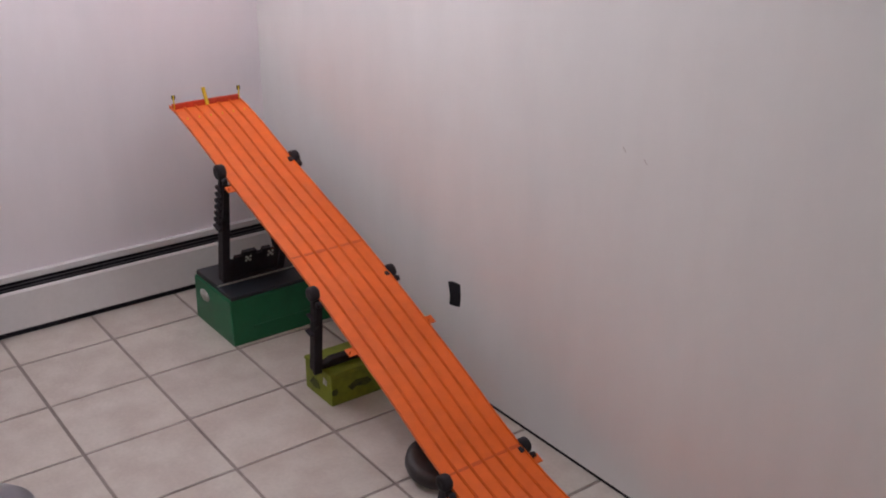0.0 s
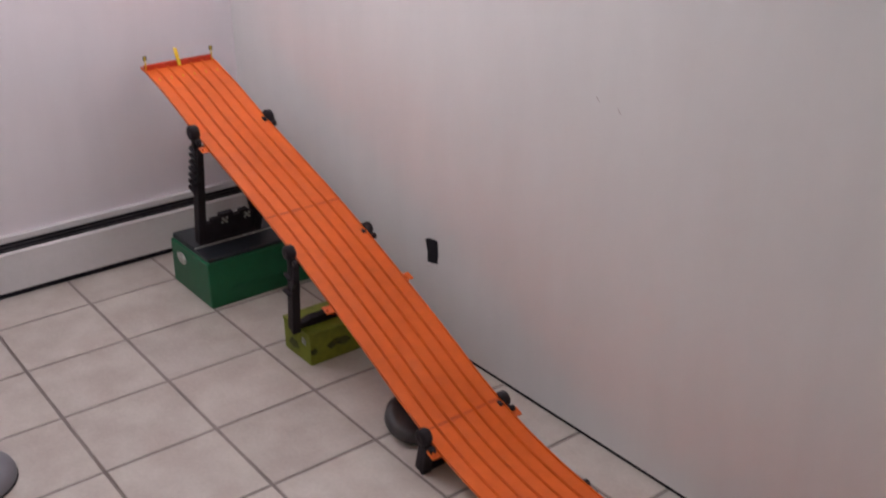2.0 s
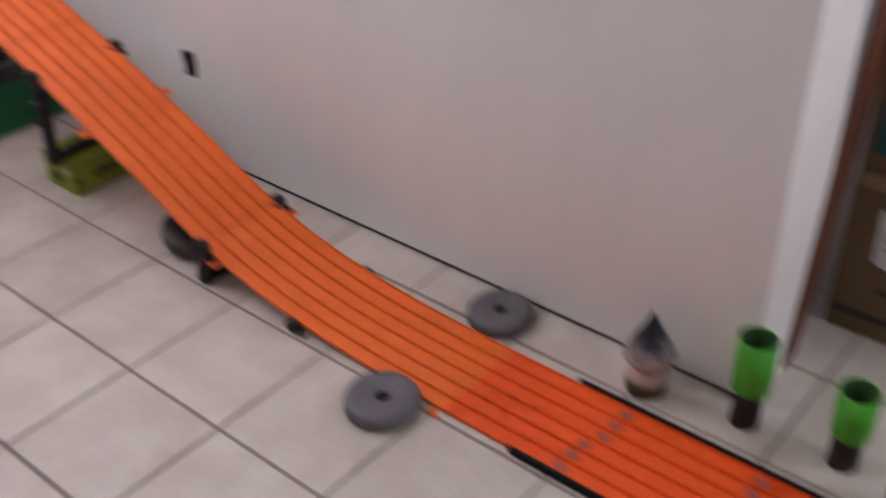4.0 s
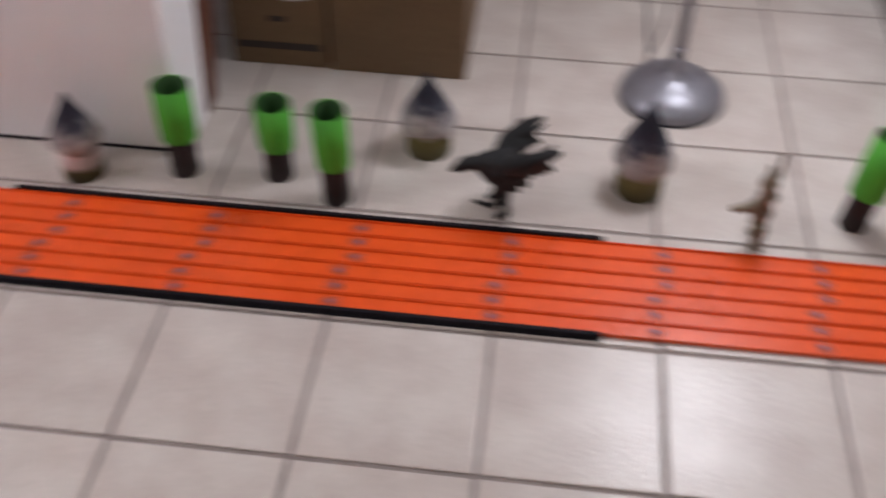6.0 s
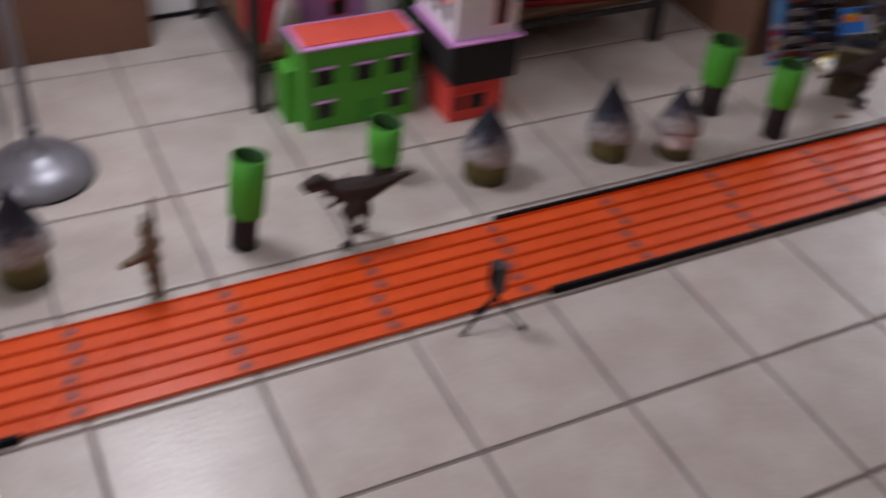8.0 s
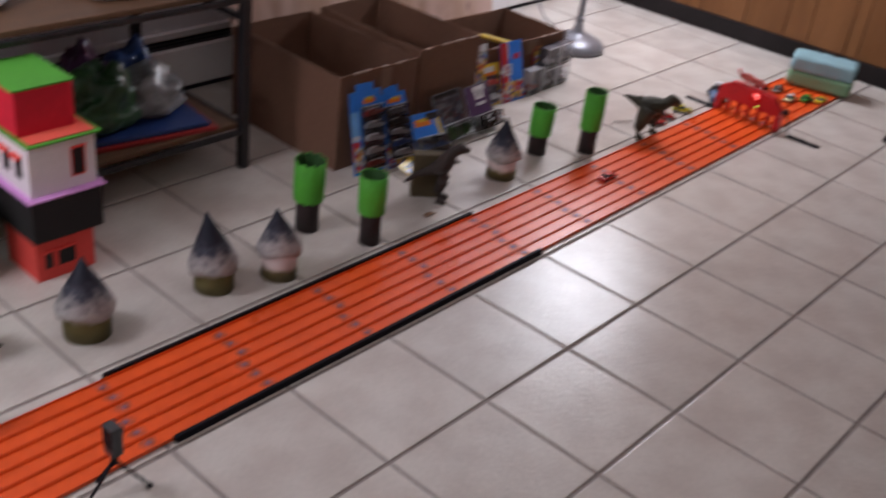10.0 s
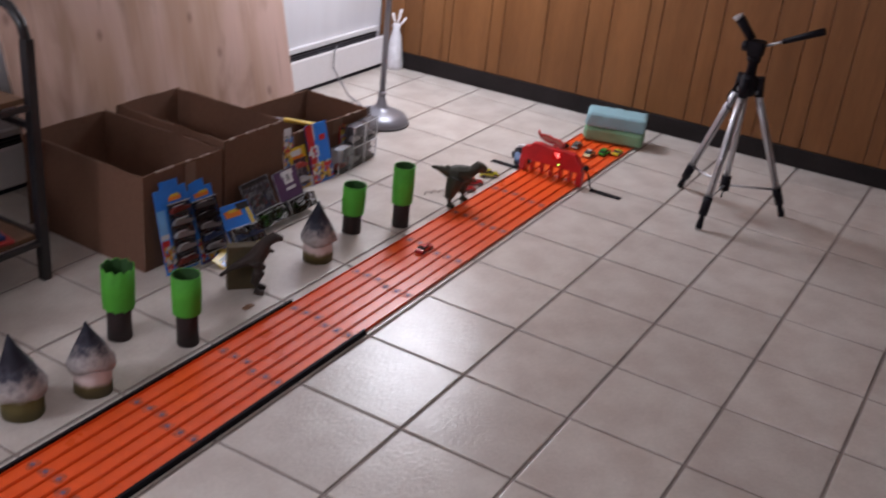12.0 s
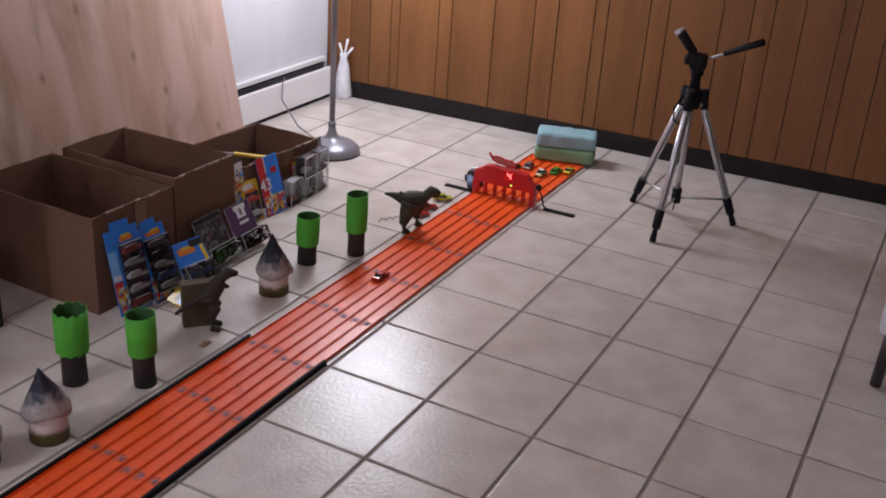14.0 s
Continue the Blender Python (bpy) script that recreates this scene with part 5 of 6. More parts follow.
for sx in (-1, 1):
    for sy in (-1, 1):
        part("post", B(sx * 0.602 - 0.014, sy * 0.272 - 0.014, 0, sx * 0.602 + 0.014, sy * 0.272 + 0.014, 0.70, bevel=0.004), METAL, rack)
    bm = bmesh.new()
    arc = [(sx * 0.602, -0.272, 0.69)] + [(sx * 0.602, -0.272 + 0.12 * (1 - math.cos(a)), 0.69 + 0.10 * math.sin(a)) for a in (0.5, 1.0, 1.57)] + [(sx * 0.602, 0.272, 0.79)]
    sweep(bm, arc, 0.014, 8)
    part("end_arch", bm, METAL, rack)
    for z in (0.12, 0.45):
        part("end_rail", B(sx * 0.602 - 0.008, -0.258, z, sx * 0.602 + 0.008, 0.258, z + 0.02, bevel=0.002), METAL, rack)
for z in (0.128, 0.526):
    sh = part("shelf_board", B(-0.585, -0.265, z, 0.585, 0.265, z + 0.016, bevel=0.002), BOARD, rack, "brown wooden shelf board")
    for sy in (-1, 1):
        part("shelf_rail", B(-0.588, sy * 0.276 - 0.007, z - 0.016, 0.588, sy * 0.276 + 0.007, z - 0.001, bevel=0.002), METAL, sh)
part("back_rail", B(-0.588, 0.266, 0.44, 0.588, 0.278, 0.466, bevel=0.002), METAL, rack)


def bag(name, place, size, mat, label, seed, category="bag"):
    """A crumpled plastic bag or cloth heap."""
    bm = bmesh.new()
    bmesh.ops.create_icosphere(bm, subdivisions=4, radius=1)
    for v in bm.verts:
        q = v.co * 1.6 + Vector((seed * 3.1, 0, 0))
        d = 1 + 0.32 * noise.noise(q) + 0.16 * noise.noise(q * 2.7) + 0.07 * abs(noise.noise(q * 7))
        v.co = Vector((v.co.x * size[0] * d, v.co.y * size[1] * d, max(0, (v.co.z + 0.62) * size[2] * d * 0.62)))
    for f in bm.faces:
        f.smooth = True
    ob = solid(name, bm, mat, label, category)
    ob.location = place
    return ob


WRAP = material("cloudy_plastic_wrap", (0.26, 0.255, 0.265), 0.25, vary=0.25, scale=18, fine=60, bump=0.4)
CLOTH = material("white_fleece", (0.72, 0.70, 0.74), 0.95, vary=0.1, scale=30, fine=140, bump=0.6)
GREENW = material("dark_green_wrap", (0.02, 0.06, 0.02), 0.35, vary=0.3, scale=20, bump=0.3)
ZB = 0.1445
tray = thing("toy_tray", (-0.93, 1.03, ZB), "flat blue and red plastic tray on the shelf", "tray", turn=-8)
part("red_base", B(-0.21, -0.11, 0, 0.21, 0.11, 0.012, bevel=0.003), material("red_tray_plastic", (0.30, 0.02, 0.02), 0.4), tray, "red base")
part("blue_top", B(-0.19, -0.10, 0.0125, 0.19, 0.10, 0.026, bevel=0.004), material("blue_tray_plastic", (0.015, 0.035, 0.14), 0.4), tray, "blue top")
bag("plastic_bag", (-0.85, 1.08, ZB + 0.027), (0.11, 0.09, 0.11), WRAP, "crumpled clear plastic bag on the tray", 1)
bag("plastic_bag", (-1.03, 1.05, ZB + 0.027), (0.12, 0.09, 0.16), GREENW, "dark green wrapped bundle on the shelf", 2)
bag("plastic_bag", (-1.20, 1.06, ZB), (0.09, 0.09, 0.19), WRAP, "cloudy plastic bag with grey contents on the shelf", 3)
bag("plastic_bag", (-1.0, 1.16, ZB), (0.08, 0.07, 0.20), material("purple_wrap", (0.09, 0.03, 0.10), 0.3, vary=0.3, scale=20, bump=0.3), "dark purple plastic bag behind the others on the shelf", 6)
bag("plastic_bag", (-0.83, 1.19, ZB), (0.07, 0.06, 0.17), material("deep_blue_wrap", (0.02, 0.05, 0.18), 0.3, vary=0.3, scale=20, bump=0.3), "deep blue plastic bag at the back of the shelf", 7)
bag("white_cloth", (-0.93, 1.04, 0.5425), (0.17, 0.09, 0.085), CLOTH, "crumpled white fleece on the upper shelf", 4, "cloth")
bag("white_cloth", (-1.45, 1.09, 0.5425), (0.2, 0.1, 0.09), CLOTH, "folded white fleece on the upper shelf", 5, "cloth")

# ---- paper doll houses in front of the rack ----
PGREEN = material("leaf_green_paper", (0.085, 0.34, 0.03), 0.8, vary=0.06, scale=10, fine=90, bump=0.06)
PRED = material("coral_red_paper", (0.74, 0.065, 0.05), 0.8, vary=0.06, scale=10, fine=90, bump=0.06)
PROOF = material("orange_red_paper", (0.80, 0.11, 0.07), 0.8, vary=0.05, scale=10, fine=90, bump=0.06)
PLILAC = material("lilac_paper", (0.68, 0.31, 0.68), 0.8, vary=0.05, scale=10, fine=90, bump=0.06)
PWHITE = material("white_card", (0.82, 0.77, 0.79), 0.8, vary=0.04, scale=10, fine=90, bump=0.06)
PBLACK = material("black_card", (0.014, 0.011, 0.012), 0.8, vary=0.1)
PDEEP = material("deep_red_paper", (0.62, 0.009, 0.032), 0.75, vary=0.08)


def window(parent, x, z, w, h, y, trim, awning=None):
    win = part("window", B(x - w / 2, y - 0.0012, z - h / 2, x + w / 2, y + 0.001, z + h / 2), PBLACK, parent, "dark cut-out window")
    bm = bmesh.new()
    for a, b, c, d in ((-w / 2 - 0.003, -h / 2 - 0.003, w / 2 + 0.003, -h / 2), (-w / 2 - 0.003, -h / 2, -w / 2, h / 2), (w / 2, -h / 2, w / 2 + 0.003, h / 2)):
        box(bm, x + a, y - 0.0022, z + b, x + c, y - 0.0002, z + d)
    part("window_frame", bm, trim, win)
    part("awning", B(x - w / 2 - 0.004, y - 0.009, z + h / 2, x + w / 2 + 0.004, y, z + h / 2 + 0.003, m=None), awning or trim, win, "small folded paper awning")
    return win


gh = thing("paper_house", (-1.632, 0.760, 0), "leaf green two-storey paper house with a flat orange roof", "toy house", "paper houses", 0.0)
body = part("house_body", B(-0.146, 0, 0, 0.146, 0.115, 0.222, bevel=0.0008), PGREEN, gh)
for x, z in ((-0.092, 0.146), (0.010, 0.144), (0.098, 0.147), (-0.092, 0.054), (0.098, 0.050)):
    window(body, x, z, 0.044, 0.046, 0, PGREEN, PLILAC)
part("door", B(-0.002, -0.0016, 0.0, 0.044, 0.0005, 0.062), material("darker_green_paper", (0.06, 0.27, 0.025), 0.8), gh, "green paper door")
roof = part("roof", B(-0.152, -0.008, 0.2225, 0.150, 0.125, 0.2275), PLILAC, gh, "lilac roof rim")
part("roof_panel", B(-0.140, 0.006, 0.228, 0.138, 0.113, 0.2305), PROOF, roof, "orange roof panel")
part("side_wing", B(-0.176, 0.05, 0, -0.147, 0.115, 0.145, bevel=0.0008), PGREEN, gh)

rh = thing("paper_house", (-1.348, 0.680, 0), "stacked red, black and white paper house with a red top", "toy house", "paper houses")
low = part("red_storey", B(-0.075, 0, 0, 0.075, 0.14, 0.112, bevel=0.0008), PRED, rh, "coral red ground floor")
window(low, 0.002, 0.055, 0.044, 0.046, 0, PRED, PRED)
window(low, -0.045, 0.055, 0.02, 0.046, 0, PRED, PRED)
part("black_storey", B(-0.082, -0.012, 0.1125, 0.098, 0.20, 0.222, bevel=0.0008), PBLACK, rh, "black middle block")
part("lilac_ledge", B(-0.090, -0.020, 0.2225, 0.106, 0.215, 0.2275), PLILAC, rh, "lilac ledge")
up = part("white_storey", B(-0.074, 0.0, 0.228, 0.094, 0.215, 0.358, bevel=0.0008), PWHITE, rh, "white upper floor")
window(up, 0.048, 0.296, 0.030, 0.070, 0, PRED, PRED)
for k, y in enumerate((0.045, 0.10, 0.155)):
    w2 = part("side_window", B(-0.0755, y - 0.014, 0.265, -0.0735, y + 0.014, 0.315), PBLACK, up)
    part("flower_box", B(-0.088, y - 0.019, 0.316, -0.074, y + 0.019, 0.326, bevel=0.003), PRED, w2, "red paper awning")
part("green_rim", B(-0.082, -0.014, 0.3585, 0.104, 0.225, 0.363), PGREEN, rh, "green roof rim")
part("orange_deck", B(-0.07, -0.004, 0.3635, 0.094, 0.215, 0.366), PROOF, rh)
part("red_block", B(-0.074, 0.04, 0.3665, 0.070, 0.215, 0.475, bevel=0.0008), PDEEP, rh, "deep red top block")
part("red_cap", B(-0.078, 0.036, 0.4755, 0.074, 0.219, 0.480), PGREEN, rh, "green top cap")

lh = thing("paper_house", (-1.602, 0.985, ZB), "lilac gabled paper house with a red roof on the shelf", "toy house", "paper houses")
bm = bmesh.new()
prism(bm, [(-0.080, 0.0), (0.070, 0.0), (0.070, 0.195), (-0.005, 0.272), (-0.080, 0.195)], 0, 0.14)
body = part("house_body", bm, PLILAC, lh)
window(body, 0.002, 0.172, 0.040, 0.044, 0, PDEEP, PDEEP)
window(body, 0.0, 0.062, 0.040, 0.040, 0, PDEEP, PDEEP)
for s in (-1, 1):
    part("roof_slope", prism(bmesh.new(), [(-0.005, 0.2745), (-0.005, 0.2795), (-0.005 + s * 0.086, 0.192), (-0.005 + s * 0.086, 0.187)], -0.012, 0.15), PDEEP, lh, "deep red paper roof")
for x, y, h, r in ((-1.472, 1.005, 0.215, 0.066), (-1.742, 0.985, 0.25, 0.050)):
    part("cone", lathe(bmesh.new(), [(r, 0), (r * 0.5, h * 0.5), (0.001, h)], 20), PWHITE, thing("paper_cone", (x, y, ZB), "tall white paper cone standing on the shelf", "cone", "paper cones"))
pole = thing("paper_pole", (-1.415, 0.955, ZB), "dark green paper pole on the shelf", "pole")
part("tube", lathe(bmesh.new(), [(0.0, 0), (0.015, 0), (0.015, 0.33), (0.0, 0.33)], 16), material("dark_green_paper", (0.03, 0.15, 0.02), 0.8), pole)
part("foot", lathe(bmesh.new(), [(0.0, 0), (0.021, 0), (0.019, 0.012), (0.0, 0.012)], 16), PGREEN, pole)
rbx = thing("red_toy_box", (-1.80, 1.02, ZB), "small red toy box beside the rack post", "box")
part("body", B(-0.03, -0.05, 0, 0.04, 0.06, 0.105, bevel=0.002), PDEEP, rbx)
part("lid", B(-0.033, -0.053, 0.1055, 0.043, 0.063, 0.12, bevel=0.002), PDEEP, rbx)

# ---- blister packs leaning on the cartons ----
CLEAR = bpy.data.materials.new("clear_blister")
CLEAR.use_nodes = True
cn, cl = CLEAR.node_tree.nodes, CLEAR.node_tree.links
cn.remove(cn["Principled BSDF"])
fres, see, gloss, both = cn.new("ShaderNodeFresnel"), cn.new("ShaderNodeBsdfTransparent"), cn.new("ShaderNodeBsdfGlossy"), cn.new("ShaderNodeMixShader")
fres.inputs["IOR"].default_value, gloss.inputs["Roughness"].default_value = 1.55, 0.06
see.inputs["Color"].default_value = (0.93, 0.93, 0.95, 1)
crinkle, crease = cn.new("ShaderNodeTexNoise"), cn.new("ShaderNodeBump")
crinkle.inputs["Scale"].default_value, crease.inputs["Strength"].default_value, crease.inputs["Distance"].default_value = 60, 0.7, 0.004
cl.new(cn.new("ShaderNodeTexCoord").outputs["Object"], crinkle.inputs["Vector"])
cl.new(crinkle.outputs["Fac"], crease.inputs["Height"])
cl.new(crease.outputs["Normal"], gloss.inputs["Normal"])
cl.new(crease.outputs["Normal"], fres.inputs["Normal"])
cl.new(fres.outputs[0], both.inputs[0])
cl.new(see.outputs[0], both.inputs[1])
cl.new(gloss.outputs[0], both.inputs[2])
cl.new(both.outputs[0], cn["Material Output"].inputs["Surface"])


def card_colour(name, c):
    return material(name, c, 0.35, vary=0.08, scale=20)


CBLUE, CSKY = card_colour("blue_card", (0.03, 0.20, 0.70)), card_colour("sky_blue_card", (0.20, 0.46, 0.82))
CRED, CORANGE, CYELLOW = card_colour("red_card", (0.50, 0.02, 0.025)), card_colour("orange_card", (0.75, 0.20, 0.02)), card_colour("yellow_card", (0.70, 0.48, 0.03))
CPURPLE, CBLACK, CWHITE, CGREY = card_colour("purple_card", (0.09, 0.04, 0.11)), card_colour("black_print_card", (0.015, 0.012, 0.015)), card_colour("white_card_print", (0.65, 0.64, 0.66)), card_colour("grey_card", (0.16, 0.14, 0.16))
SMALL = [card_colour("tiny_car_" + n, c) for n, c in (("red", (0.34, 0.05, 0.04)), ("silver", (0.42, 0.41, 0.43)), ("grey", (0.20, 0.19, 0.21)), ("white", (0.6, 0.6, 0.62)), ("blue", (0.05, 0.10, 0.28)), ("black", (0.03, 0.03, 0.035)))]


# Grey and white strips below paint the highlights of clear plastic edges.
GREY_GLINT = material("painted_rim_glint", (0.30, 0.30, 0.33), 0.15, vary=0.3, scale=60)
GLINT = material("painted_glint_white", (0.80, 0.81, 0.85), 0.15, vary=0.05)


def busy(name, colours, size):
    """A crowded print: small warped patches in a few colours."""
    m = material(name, (0.3, 0.3, 0.3), 0.32)
    n, l = m.node_tree.nodes, m.node_tree.links
    co, warp, add, cell, ramp, sep = n.new("ShaderNodeTexCoord"), n.new("ShaderNodeTexNoise"), n.new("ShaderNodeVectorMath"), n.new("ShaderNodeTexVoronoi"), n.new("ShaderNodeValToRGB"), n.new("ShaderNodeSeparateColor")
    warp.inputs["Scale"].default_value, warp.inputs["Detail"].default_value = 1.2 / size, 3
    add.operation = "MULTIPLY_ADD"
    add.inputs[1].default_value = (size, size, size)
    l.new(co.outputs["Object"], warp.inputs["Vector"])
    l.new(warp.outputs["Color"], add.inputs[0])
    l.new(co.outputs["Object"], add.inputs[2])
    cell.inputs["Scale"].default_value = 1 / size
    l.new(add.outputs[0], cell.inputs["Vector"])
    l.new(cell.outputs["Color"], sep.inputs[0])
    ramp.color_ramp.interpolation = "CONSTANT"
    while len(ramp.color_ramp.elements) < len(colours):
        ramp.color_ramp.elements.new(0.5)
    for k, (e, c) in enumerate(zip(ramp.color_ramp.elements, colours)):
        e.position, e.color = k / len(colours), (*c, 1)
    l.new(sep.outputs[0], ramp.inputs["Fac"])
    l.new(ramp.outputs["Color"], n["Principled BSDF"].inputs["Base Color"])
    return m


PRINT_DARK = busy("dark_crowded_print", [(0.015, 0.013, 0.018), (0.05, 0.045, 0.06), (0.015, 0.02, 0.05), (0.12, 0.11, 0.13), (0.10, 0.02, 0.02), (0.03, 0.025, 0.03), (0.15, 0.14, 0.16)], 0.011)
PRINT_GAY = busy("bright_crowded_print", [(0.03, 0.14, 0.48), (0.45, 0.03, 0.03), (0.55, 0.54, 0.56), (0.60, 0.30, 0.03), (0.10, 0.28, 0.60), (0.02, 0.02, 0.03), (0.50, 0.40, 0.06)], 0.012)
PRINT_GREY = busy("grey_crowded_print", [(0.10, 0.09, 0.11), (0.03, 0.03, 0.035), (0.22, 0.21, 0.23), (0.14, 0.05, 0.05), (0.42, 0.41, 0.44), (0.05, 0.06, 0.09)], 0.010)


def pack(place, wide, tall, lean, turn, face, label, blocks=(), cars=(0, 0), depth=0.022, tab=None, blister=True, seed=0, field=(0.08, 0.92, 0.06, 0.74)):
    """A toy pack: card, printed fields (x, z, w, h, material), a clear blister with small car shapes. Leans back by degrees."""
    ob = thing("toy_pack", place, label, "toy pack", "toy packs")
    ob.matrix_basis = pose(*place, -lean, 0, turn)
    card = part("card", B(-wide / 2, 0, 0, wide / 2, 0.003, tall, bevel=0.001), face, ob)
    if tab:
        part("hang_tab", B(-wide * 0.28, 0.0004, tall - 0.002, wide * 0.28, 0.0028, tall + 0.022, bevel=0.001), tab, card)
    for k, (x, z, w, h, mat) in enumerate(blocks):
        part("printed_field", B(x - w / 2, -0.0007 - 0.0003 * k, z - h / 2, x + w / 2, -0.0001 - 0.0003 * k, z + h / 2), mat, card)
    cols, rows = cars
    rnd = random.Random(seed)
    if seed:
        low = tall * (0.34 if face in (CBLUE, CYELLOW) else 0.9)
        part("printed_picture", B(-wide * 0.46, -0.00245, tall * 0.04, wide * 0.46, -0.0021, low), PRINT_GAY if face in (CBLUE, CYELLOW, CRED, CWHITE) else PRINT_DARK if face is CBLACK else PRINT_GREY, card, "crowded small print")
    if cols * rows:
        x0, x1, z0, z1 = wide * (field[0] - 0.5), wide * (field[1] - 0.5), tall * field[2], tall * field[3]
        for i in range(cols):
            for j in range(rows):
                cx, cz = x0 + (x1 - x0) * (i + 0.5) / cols, z0 + (z1 - z0) * (j + 0.5) / rows
                w = min(0.07, (x1 - x0) / cols * 0.86)
                bm = prism(bmesh.new(), [(-w / 2, 0), (w / 2, 0), (w / 2, 0.008), (w * 0.22, 0.011), (w * 0.1, 0.018), (-w * 0.25, 0.018), (-w / 2, 0.010)], -0.018, -0.003, m=pose(cx, 0, cz - 0.008, 0, rnd.uniform(-6, 6), 0), bevel=0.0015)
                part("packed_car", bm, SMALL[rnd.randrange(6)], ob)
        part("dark_tray", B(x0 + 0.002, -0.0034, z0 + 0.002, x1 - 0.002, -0.0026, z1 - 0.002), PRINT_DARK, ob, "dark printed tray")
        if blister:
            part("blister", B(x0, -depth * 0.55, z0, x1, -0.0012, z1, bevel=0.003), CLEAR, ob, "clear plastic blister")
            for i in range(cols):
                for j in range(rows):
                    xa, xb = x0 + (x1 - x0) * i / cols, x0 + (x1 - x0) * (i + 1) / cols
                    za, zb = z0 + (z1 - z0) * j / rows, z0 + (z1 - z0) * (j + 1) / rows
                    part("dome", B(xa + 0.004, -depth, za + 0.003, xb - 0.004, -depth * 0.5, zb - 0.003, bevel=min(0.006, depth * 0.2)), CLEAR, ob, "clear domed bubble over one car")
                    part("glint", B(xa + 0.008, -depth - 0.0006, zb - 0.007, xa + 0.008 + (xb - xa) * rnd.uniform(0.25, 0.7), -depth + 0.0006, zb - 0.0058), GLINT, ob, "white strip standing in for a glint")
            for z in (z0, z1):
                part("blister_edge", B(x0 - 0.001, -depth * 0.55 - 0.0008, z - 0.0008, x1 + 0.001, -depth * 0.55 + 0.001, z + 0.0008), GLINT, ob, "white strip painting the shine of the blister edge")
            for x in (x0, x1):
                part("blister_edge", B(x - 0.0008, -depth * 0.55 - 0.0008, z0 + 0.002, x + 0.0008, -depth * 0.55 + 0.0008, z1 - 0.002), GLINT if depth > 0.03 else CLEAR, ob)
    if depth > 0.05:
        part("rim_glint", B(-wide / 2, -0.0030, tall - 0.0016, wide / 2, -0.0004, tall + 0.0006), GREY_GLINT, card, "grey strip painting the shine of the card rim")
        for x in (-wide / 2, wide / 2):
            part("rim_glint", B(x - 0.0010, -0.0030, tall * 0.36, x + 0.0008, -0.0004, tall - 0.002), GREY_GLINT, card)
        for k in range(8):
            x, z, n = rnd.uniform(-wide * 0.42, wide * 0.30), rnd.uniform(tall * 0.04, tall * 0.34), rnd.uniform(0.010, 0.034)
            part("glint", B(0, -0.0008, -0.0009, n, 0.0008, 0.0009), GLINT, ob, "white strip standing in for a glint").matrix_basis = pose(x, -depth - 0.001, z, 0, rnd.uniform(-28, 28), rnd.uniform(-15, 15))
    return ob


pack((-0.358, 0.640, 0.002), 0.118, 0.255, 13, -6, CBLUE, "blue carded five-car toy pack leaning on the carton", ((-0.044, 0.12, 0.03, 0.15, CSKY), (-0.043, 0.115, 0.03, 0.014, CWHITE), (-0.045, 0.082, 0.028, 0.045, CRED), (-0.043, 0.050, 0.03, 0.014, CORANGE), (0.012, 0.222, 0.045, 0.013, CORANGE), (0.012, 0.231, 0.03, 0.008, CYELLOW)), (1, 5), tab=CBLUE, seed=1, field=(0.32, 0.97, 0.05, 0.82))
pack((-0.242, 0.618, 0.002), 0.110, 0.228, 21, -4, CBLUE, "second blue five-car toy pack beside the first", ((0.01, 0.204, 0.055, 0.013, CORANGE), (0.018, 0.212, 0.035, 0.007, CYELLOW), (-0.04, 0.08, 0.02, 0.13, CBLUE), (0.0, 0.014, 0.10, 0.026, CPURPLE)), (1, 5), tab=CBLUE, seed=22, field=(0.14, 0.97, 0.12, 0.84))
pack((-0.105, 0.595, 0.002), 0.125, 0.150, 40, -8, CBLUE, "blue and orange toy pack with a yellow edge tilted back", ((-0.01, 0.118, 0.065, 0.022, CORANGE), (-0.005, 0.127, 0.04, 0.010, CYELLOW), (0.05, 0.10, 0.014, 0.09, CYELLOW), (0.035, 0.135, 0.05, 0.022, CBLACK), (0.0, 0.04, 0.12, 0.06, CBLACK)), (2, 1), seed=3, field=(0.05, 0.95, 0.04, 0.46), depth=0.034)
pack((-0.225, 0.572, 0.002), 0.10, 0.045, 62, 18, CYELLOW, "yellow edged toy pack lying at the foot", ((0.0, 0.02, 0.06, 0.018, CBLACK),), seed=4)
pack((-0.085, 0.548, 0.002), 0.08, 0.04, 70, 30, CYELLOW, "small yellow and grey pack flat on the tiles", ((0.015, 0.02, 0.03, 0.025, CGREY),), seed=14)
pack((0.050, 0.655, 0.002), 0.138, 0.160, 25, 2, CBLACK, "black toy pack with a clear plastic box at its foot", ((0.0, 0.11, 0.11, 0.07, card_colour("brown_card", (0.05, 0.024, 0.018))), (0.01, 0.12, 0.07, 0.04, card_colour("dim_red_card", (0.10, 0.03, 0.022)))), (2, 1), depth=0.052, seed=5, field=(0.02, 0.98, 0.02, 0.36))
pack((0.200, 0.652, 0.002), 0.130, 0.155, 25, 3, CPURPLE, "purple toy pack with a white shirt print", ((0.010, 0.125, 0.046, 0.042, CWHITE), (0.010, 0.140, 0.064, 0.016, CWHITE), (0.010, 0.124, 0.012, 0.022, CGREY), (0.010, 0.088, 0.05, 0.010, CWHITE)), (1, 1), depth=0.052, seed=0, field=(0.04, 0.98, 0.02, 0.36))
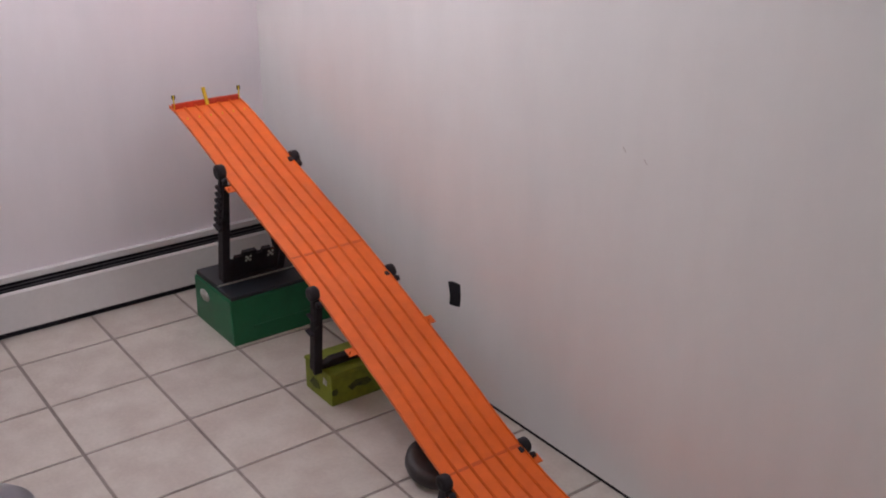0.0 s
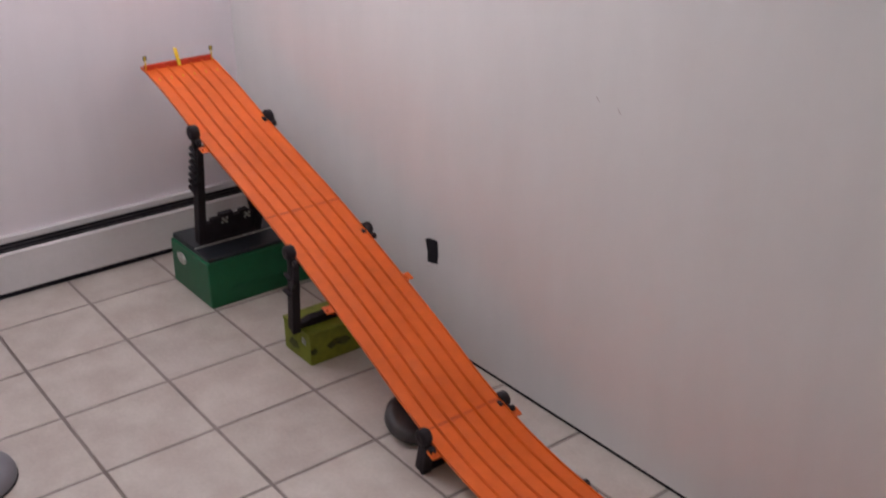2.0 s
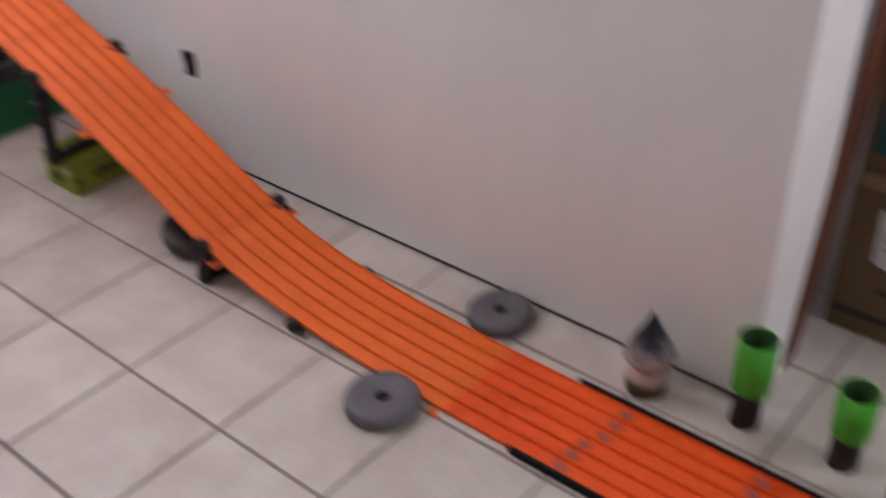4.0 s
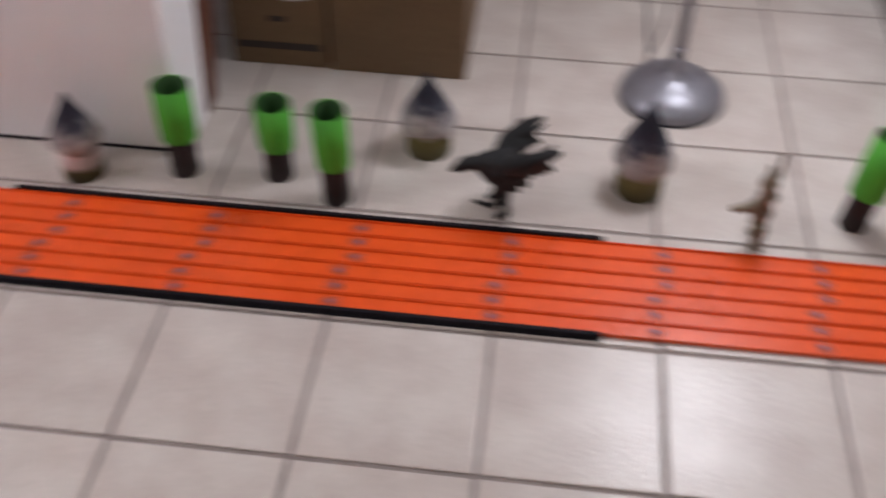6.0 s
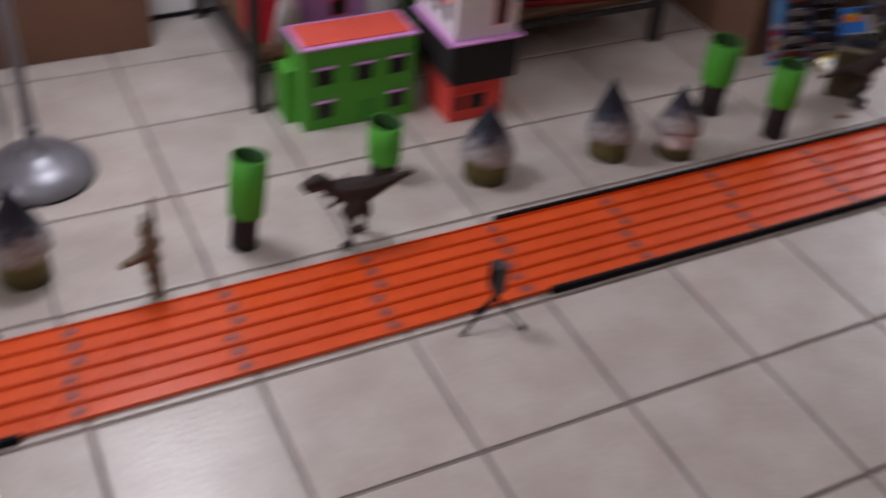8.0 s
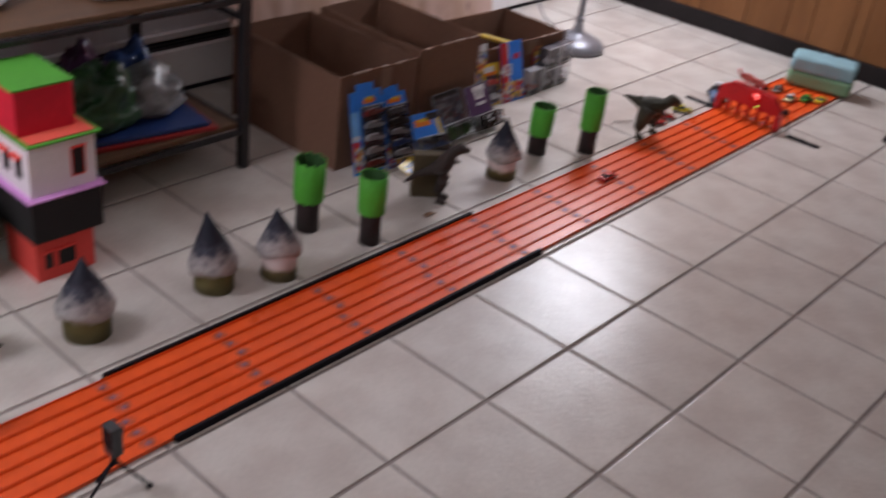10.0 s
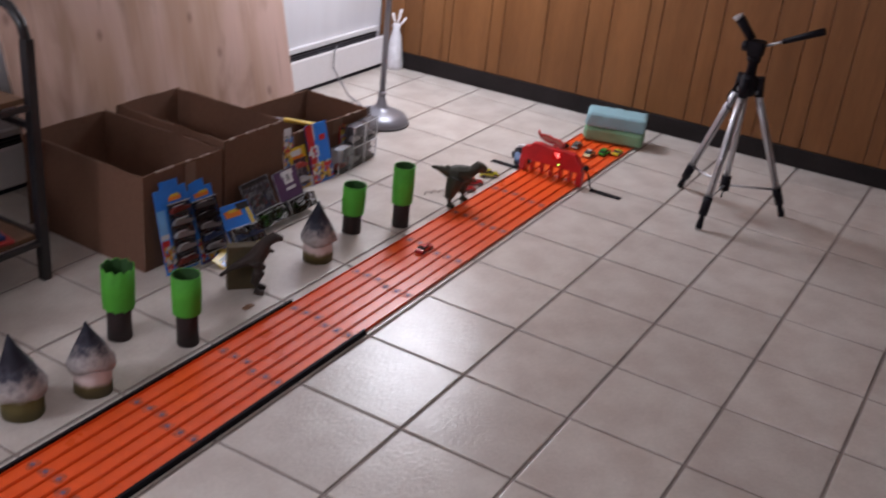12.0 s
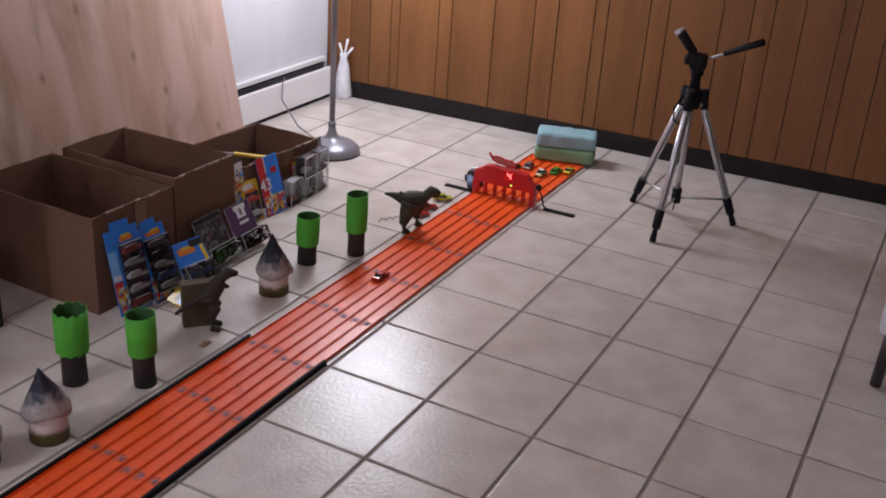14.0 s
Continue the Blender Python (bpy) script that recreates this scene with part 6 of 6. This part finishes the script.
pack((0.385, 0.770, 0.002), 0.085, 0.150, 16, -4, CYELLOW, "yellow toy pack leaning on the low carton", ((0.0, 0.10, 0.06, 0.04, CORANGE), (-0.01, 0.13, 0.05, 0.02, CWHITE), (0.01, 0.04, 0.05, 0.03, CBLACK)), (1, 2), blister=False, seed=7)
p43 = pack((0.490, 0.755, 0.002), 0.115, 0.215, 16, -3, CBLUE, "red and blue toy pack with a large white number", ((-0.038, 0.108, 0.038, 0.213, CRED), (-0.017, 0.185, 0.006, 0.058, CWHITE), (-0.017, 0.045, 0.006, 0.085, CWHITE), (0.025, 0.16, 0.03, 0.02, CRED), (0.01, 0.03, 0.08, 0.035, CSKY)), seed=8)
txt = bpy.data.curves.new("number", "FONT")
txt.body, txt.size, txt.extrude, txt.align_x = "43", 0.060, 0.0004, "CENTER"
txt.offset = 0.0014
num = new("number", txt)
num.data.materials.append(CWHITE)
num.parent = p43
num.matrix_basis = pose(-0.034, -0.0046, 0.096, 90, 0, 0)
pack((0.345, 0.790, 0.002), 0.06, 0.22, 10, 0, CWHITE, "white and black toy pack standing behind others", ((0.0, 0.16, 0.045, 0.03, CBLACK),), seed=9)
for k, (x, y, h, mat) in enumerate(((0.600, 0.770, 0.100, CWHITE), (0.695, 0.775, 0.082, CGREY), (0.785, 0.780, 0.082, CGREY))):
    for level in range(2 if k else 1):
        db = thing("display_box", (x, y, 0.001 + level * (h + 0.001)), "small clear toy display box with a dark base", "display box", "display boxes", 4)
        part("case", B(-0.040, -0.020, 0.0, 0.040, 0.020, h, bevel=0.003), CLEAR, db, "clear plastic case")
        part("back_card", B(-0.036, 0.012, 0.004, 0.036, 0.015, h - 0.004), mat, db)
        part("base", B(-0.036, -0.016, 0.003, 0.036, 0.011, 0.016, bevel=0.002), CBLACK, db)
        part("packed_car", prism(bmesh.new(), [(-0.03, 0.017), (0.03, 0.017), (0.03, 0.026), (0.01, 0.029), (0.0, 0.036), (-0.02, 0.036), (-0.03, 0.028)], -0.010, 0.008, bevel=0.0015), SMALL[k], db)
        part("edge_glint", B(-0.041, -0.0215, h - 0.003, 0.041, -0.0195, h), GLINT, db)
        for e in (-1, 1):
            part("edge_glint", B(e * 0.0405 - 0.001, -0.0213, 0.002, e * 0.0405 + 0.001, -0.0195, h - 0.004), GLINT, db)
        part("top_card", B(-0.034, -0.016, h - 0.0035, 0.034, 0.010, h - 0.0015), CGREY if k else CWHITE, db)
for k, (x, h, mat) in enumerate(((0.700, 0.17, CRED), (0.815, 0.185, CGREY))):
    pack((x, 0.808, 0.002), 0.095, h, 4, 3, mat, "tall toy pack standing against the low carton", ((0.0, h - 0.03, 0.07, 0.02, CWHITE if k else CBLACK), (0.0, h * 0.45, 0.07, h * 0.4, CPURPLE)), seed=10 + k)
solid("yellow_toy_bat", B(-0.065, -0.011, -0.006, 0.065, 0.011, 0.006, bevel=0.004), CYELLOW, "yellow plastic strip sticking out of the low carton", "toy").matrix_basis = pose(0.525, 0.90, 0.182, 0, 8, -50)
solid("grey_stick", B(-0.13, -0.01, -0.006, 0.13, 0.01, 0.006, bevel=0.003), CGREY, "grey plastic strip lying in the low carton", "toy").matrix_basis = pose(0.56, 1.0, 0.155, 0, 12, -30)

# ---- corner bag, stool ----
cb = thing("white_bag", (1.902, 1.392, 0), "white plastic bag with sticks in the room corner", "bag")
part("sack", lathe(bmesh.new(), [(0.0, 0.004), (0.036, 0.0), (0.040, 0.02), (0.034, 0.09), (0.025, 0.16), (0.015, 0.20), (0.019, 0.225), (0.0, 0.228)], 20, wobble=0.3), CLOTH, cb)
for dx, dy, h in ((0.0, -0.01, 0.30), (0.01, -0.022, 0.26), (-0.006, 0.012, 0.275)):
    part("stick", rod(bmesh.new(), (0, 0, 0.20), (dx, dy * 2.0, h), 0.005, 0.006), PWHITE, cb)
stool = thing("fleece_stool", (0.66, -1.52, 0), "low stool with dark legs and a white fleece seat", "stool")
for x, y in ((-0.19, 0.19), (0.19, 0.16), (-0.19, -0.19), (0.19, -0.19)):
    part("leg", rod(bmesh.new(), (x, y, 0.002), (x * 0.96, y * 0.96, 0.18), 0.016, 0.018), material("dark_plum_wood", (0.03, 0.018, 0.022), 0.45), stool)
part("apron", B(-0.17, -0.17, 0.135, 0.17, 0.15, 0.178, bevel=0.004), material("dark_plum_board", (0.03, 0.018, 0.022), 0.45), stool)
bm = bmesh.new()
box(bm, -0.215, -0.215, 0.172, 0.215, 0.215, 0.275)
bmesh.ops.subdivide_edges(bm, edges=bm.edges[:], cuts=14, use_grid_fill=True)
for v in bm.verts:
    n0 = noise.noise(v.co * 38) * 0.010 + noise.noise(v.co * 95) * 0.007
    v.co += Vector((v.co.x, v.co.y, (v.co.z - 0.22) * 2)).normalized() * n0
for f in bm.faces:
    f.smooth = True
part("seat", bm, CLOTH, stool, "shaggy white fleece seat")

# ---- floor tiles ----
def tile_mesh(k):
    rnd = random.Random(k)
    bm = bmesh.new()
    h = 0.1480
    box(bm, -h, -h, -0.012, h, h, 0.0, bevel=0.0032)
    for v in bm.verts:
        v.co.x += rnd.uniform(-0.0005, 0.0005)
        v.co.y += rnd.uniform(-0.0005, 0.0005)
    return mesh_of("tile", bm, TILE)


TILES = [tile_mesh(k) for k in range(4)]
rest = bmesh.new()
for i in range(-22, 7):
    for j in range(-11, 5):
        x, y = (i + 0.5) * T, (j + 0.5) * T
        if x < XW - 0.1 or x > XE + 0.1:
            continue
        if -5 <= j <= 4:
            ob = new("tile", TILES[random.randrange(4)])
            ob.parent = FLOOR
            ob.location = (x, y, 0)
            ob.rotation_euler = (random.gauss(0, 0.0012), random.gauss(0, 0.0012), random.randrange(4) * math.pi / 2)
        else:
            h = 0.1480
            vs = [rest.verts.new((x + a * h, y + b * h, 0)) for a, b in ((-1, -1), (1, -1), (1, 1), (-1, 1))]
            rest.faces.new(vs)
            lo = [rest.verts.new((v.co.x, v.co.y, -0.012)) for v in vs]
            for q in range(4):
                rest.faces.new((vs[q], lo[q], lo[(q + 1) % 4], vs[(q + 1) % 4]))
tagged(part("far_tiles", rest, TILE, FLOOR), kind="stuff")
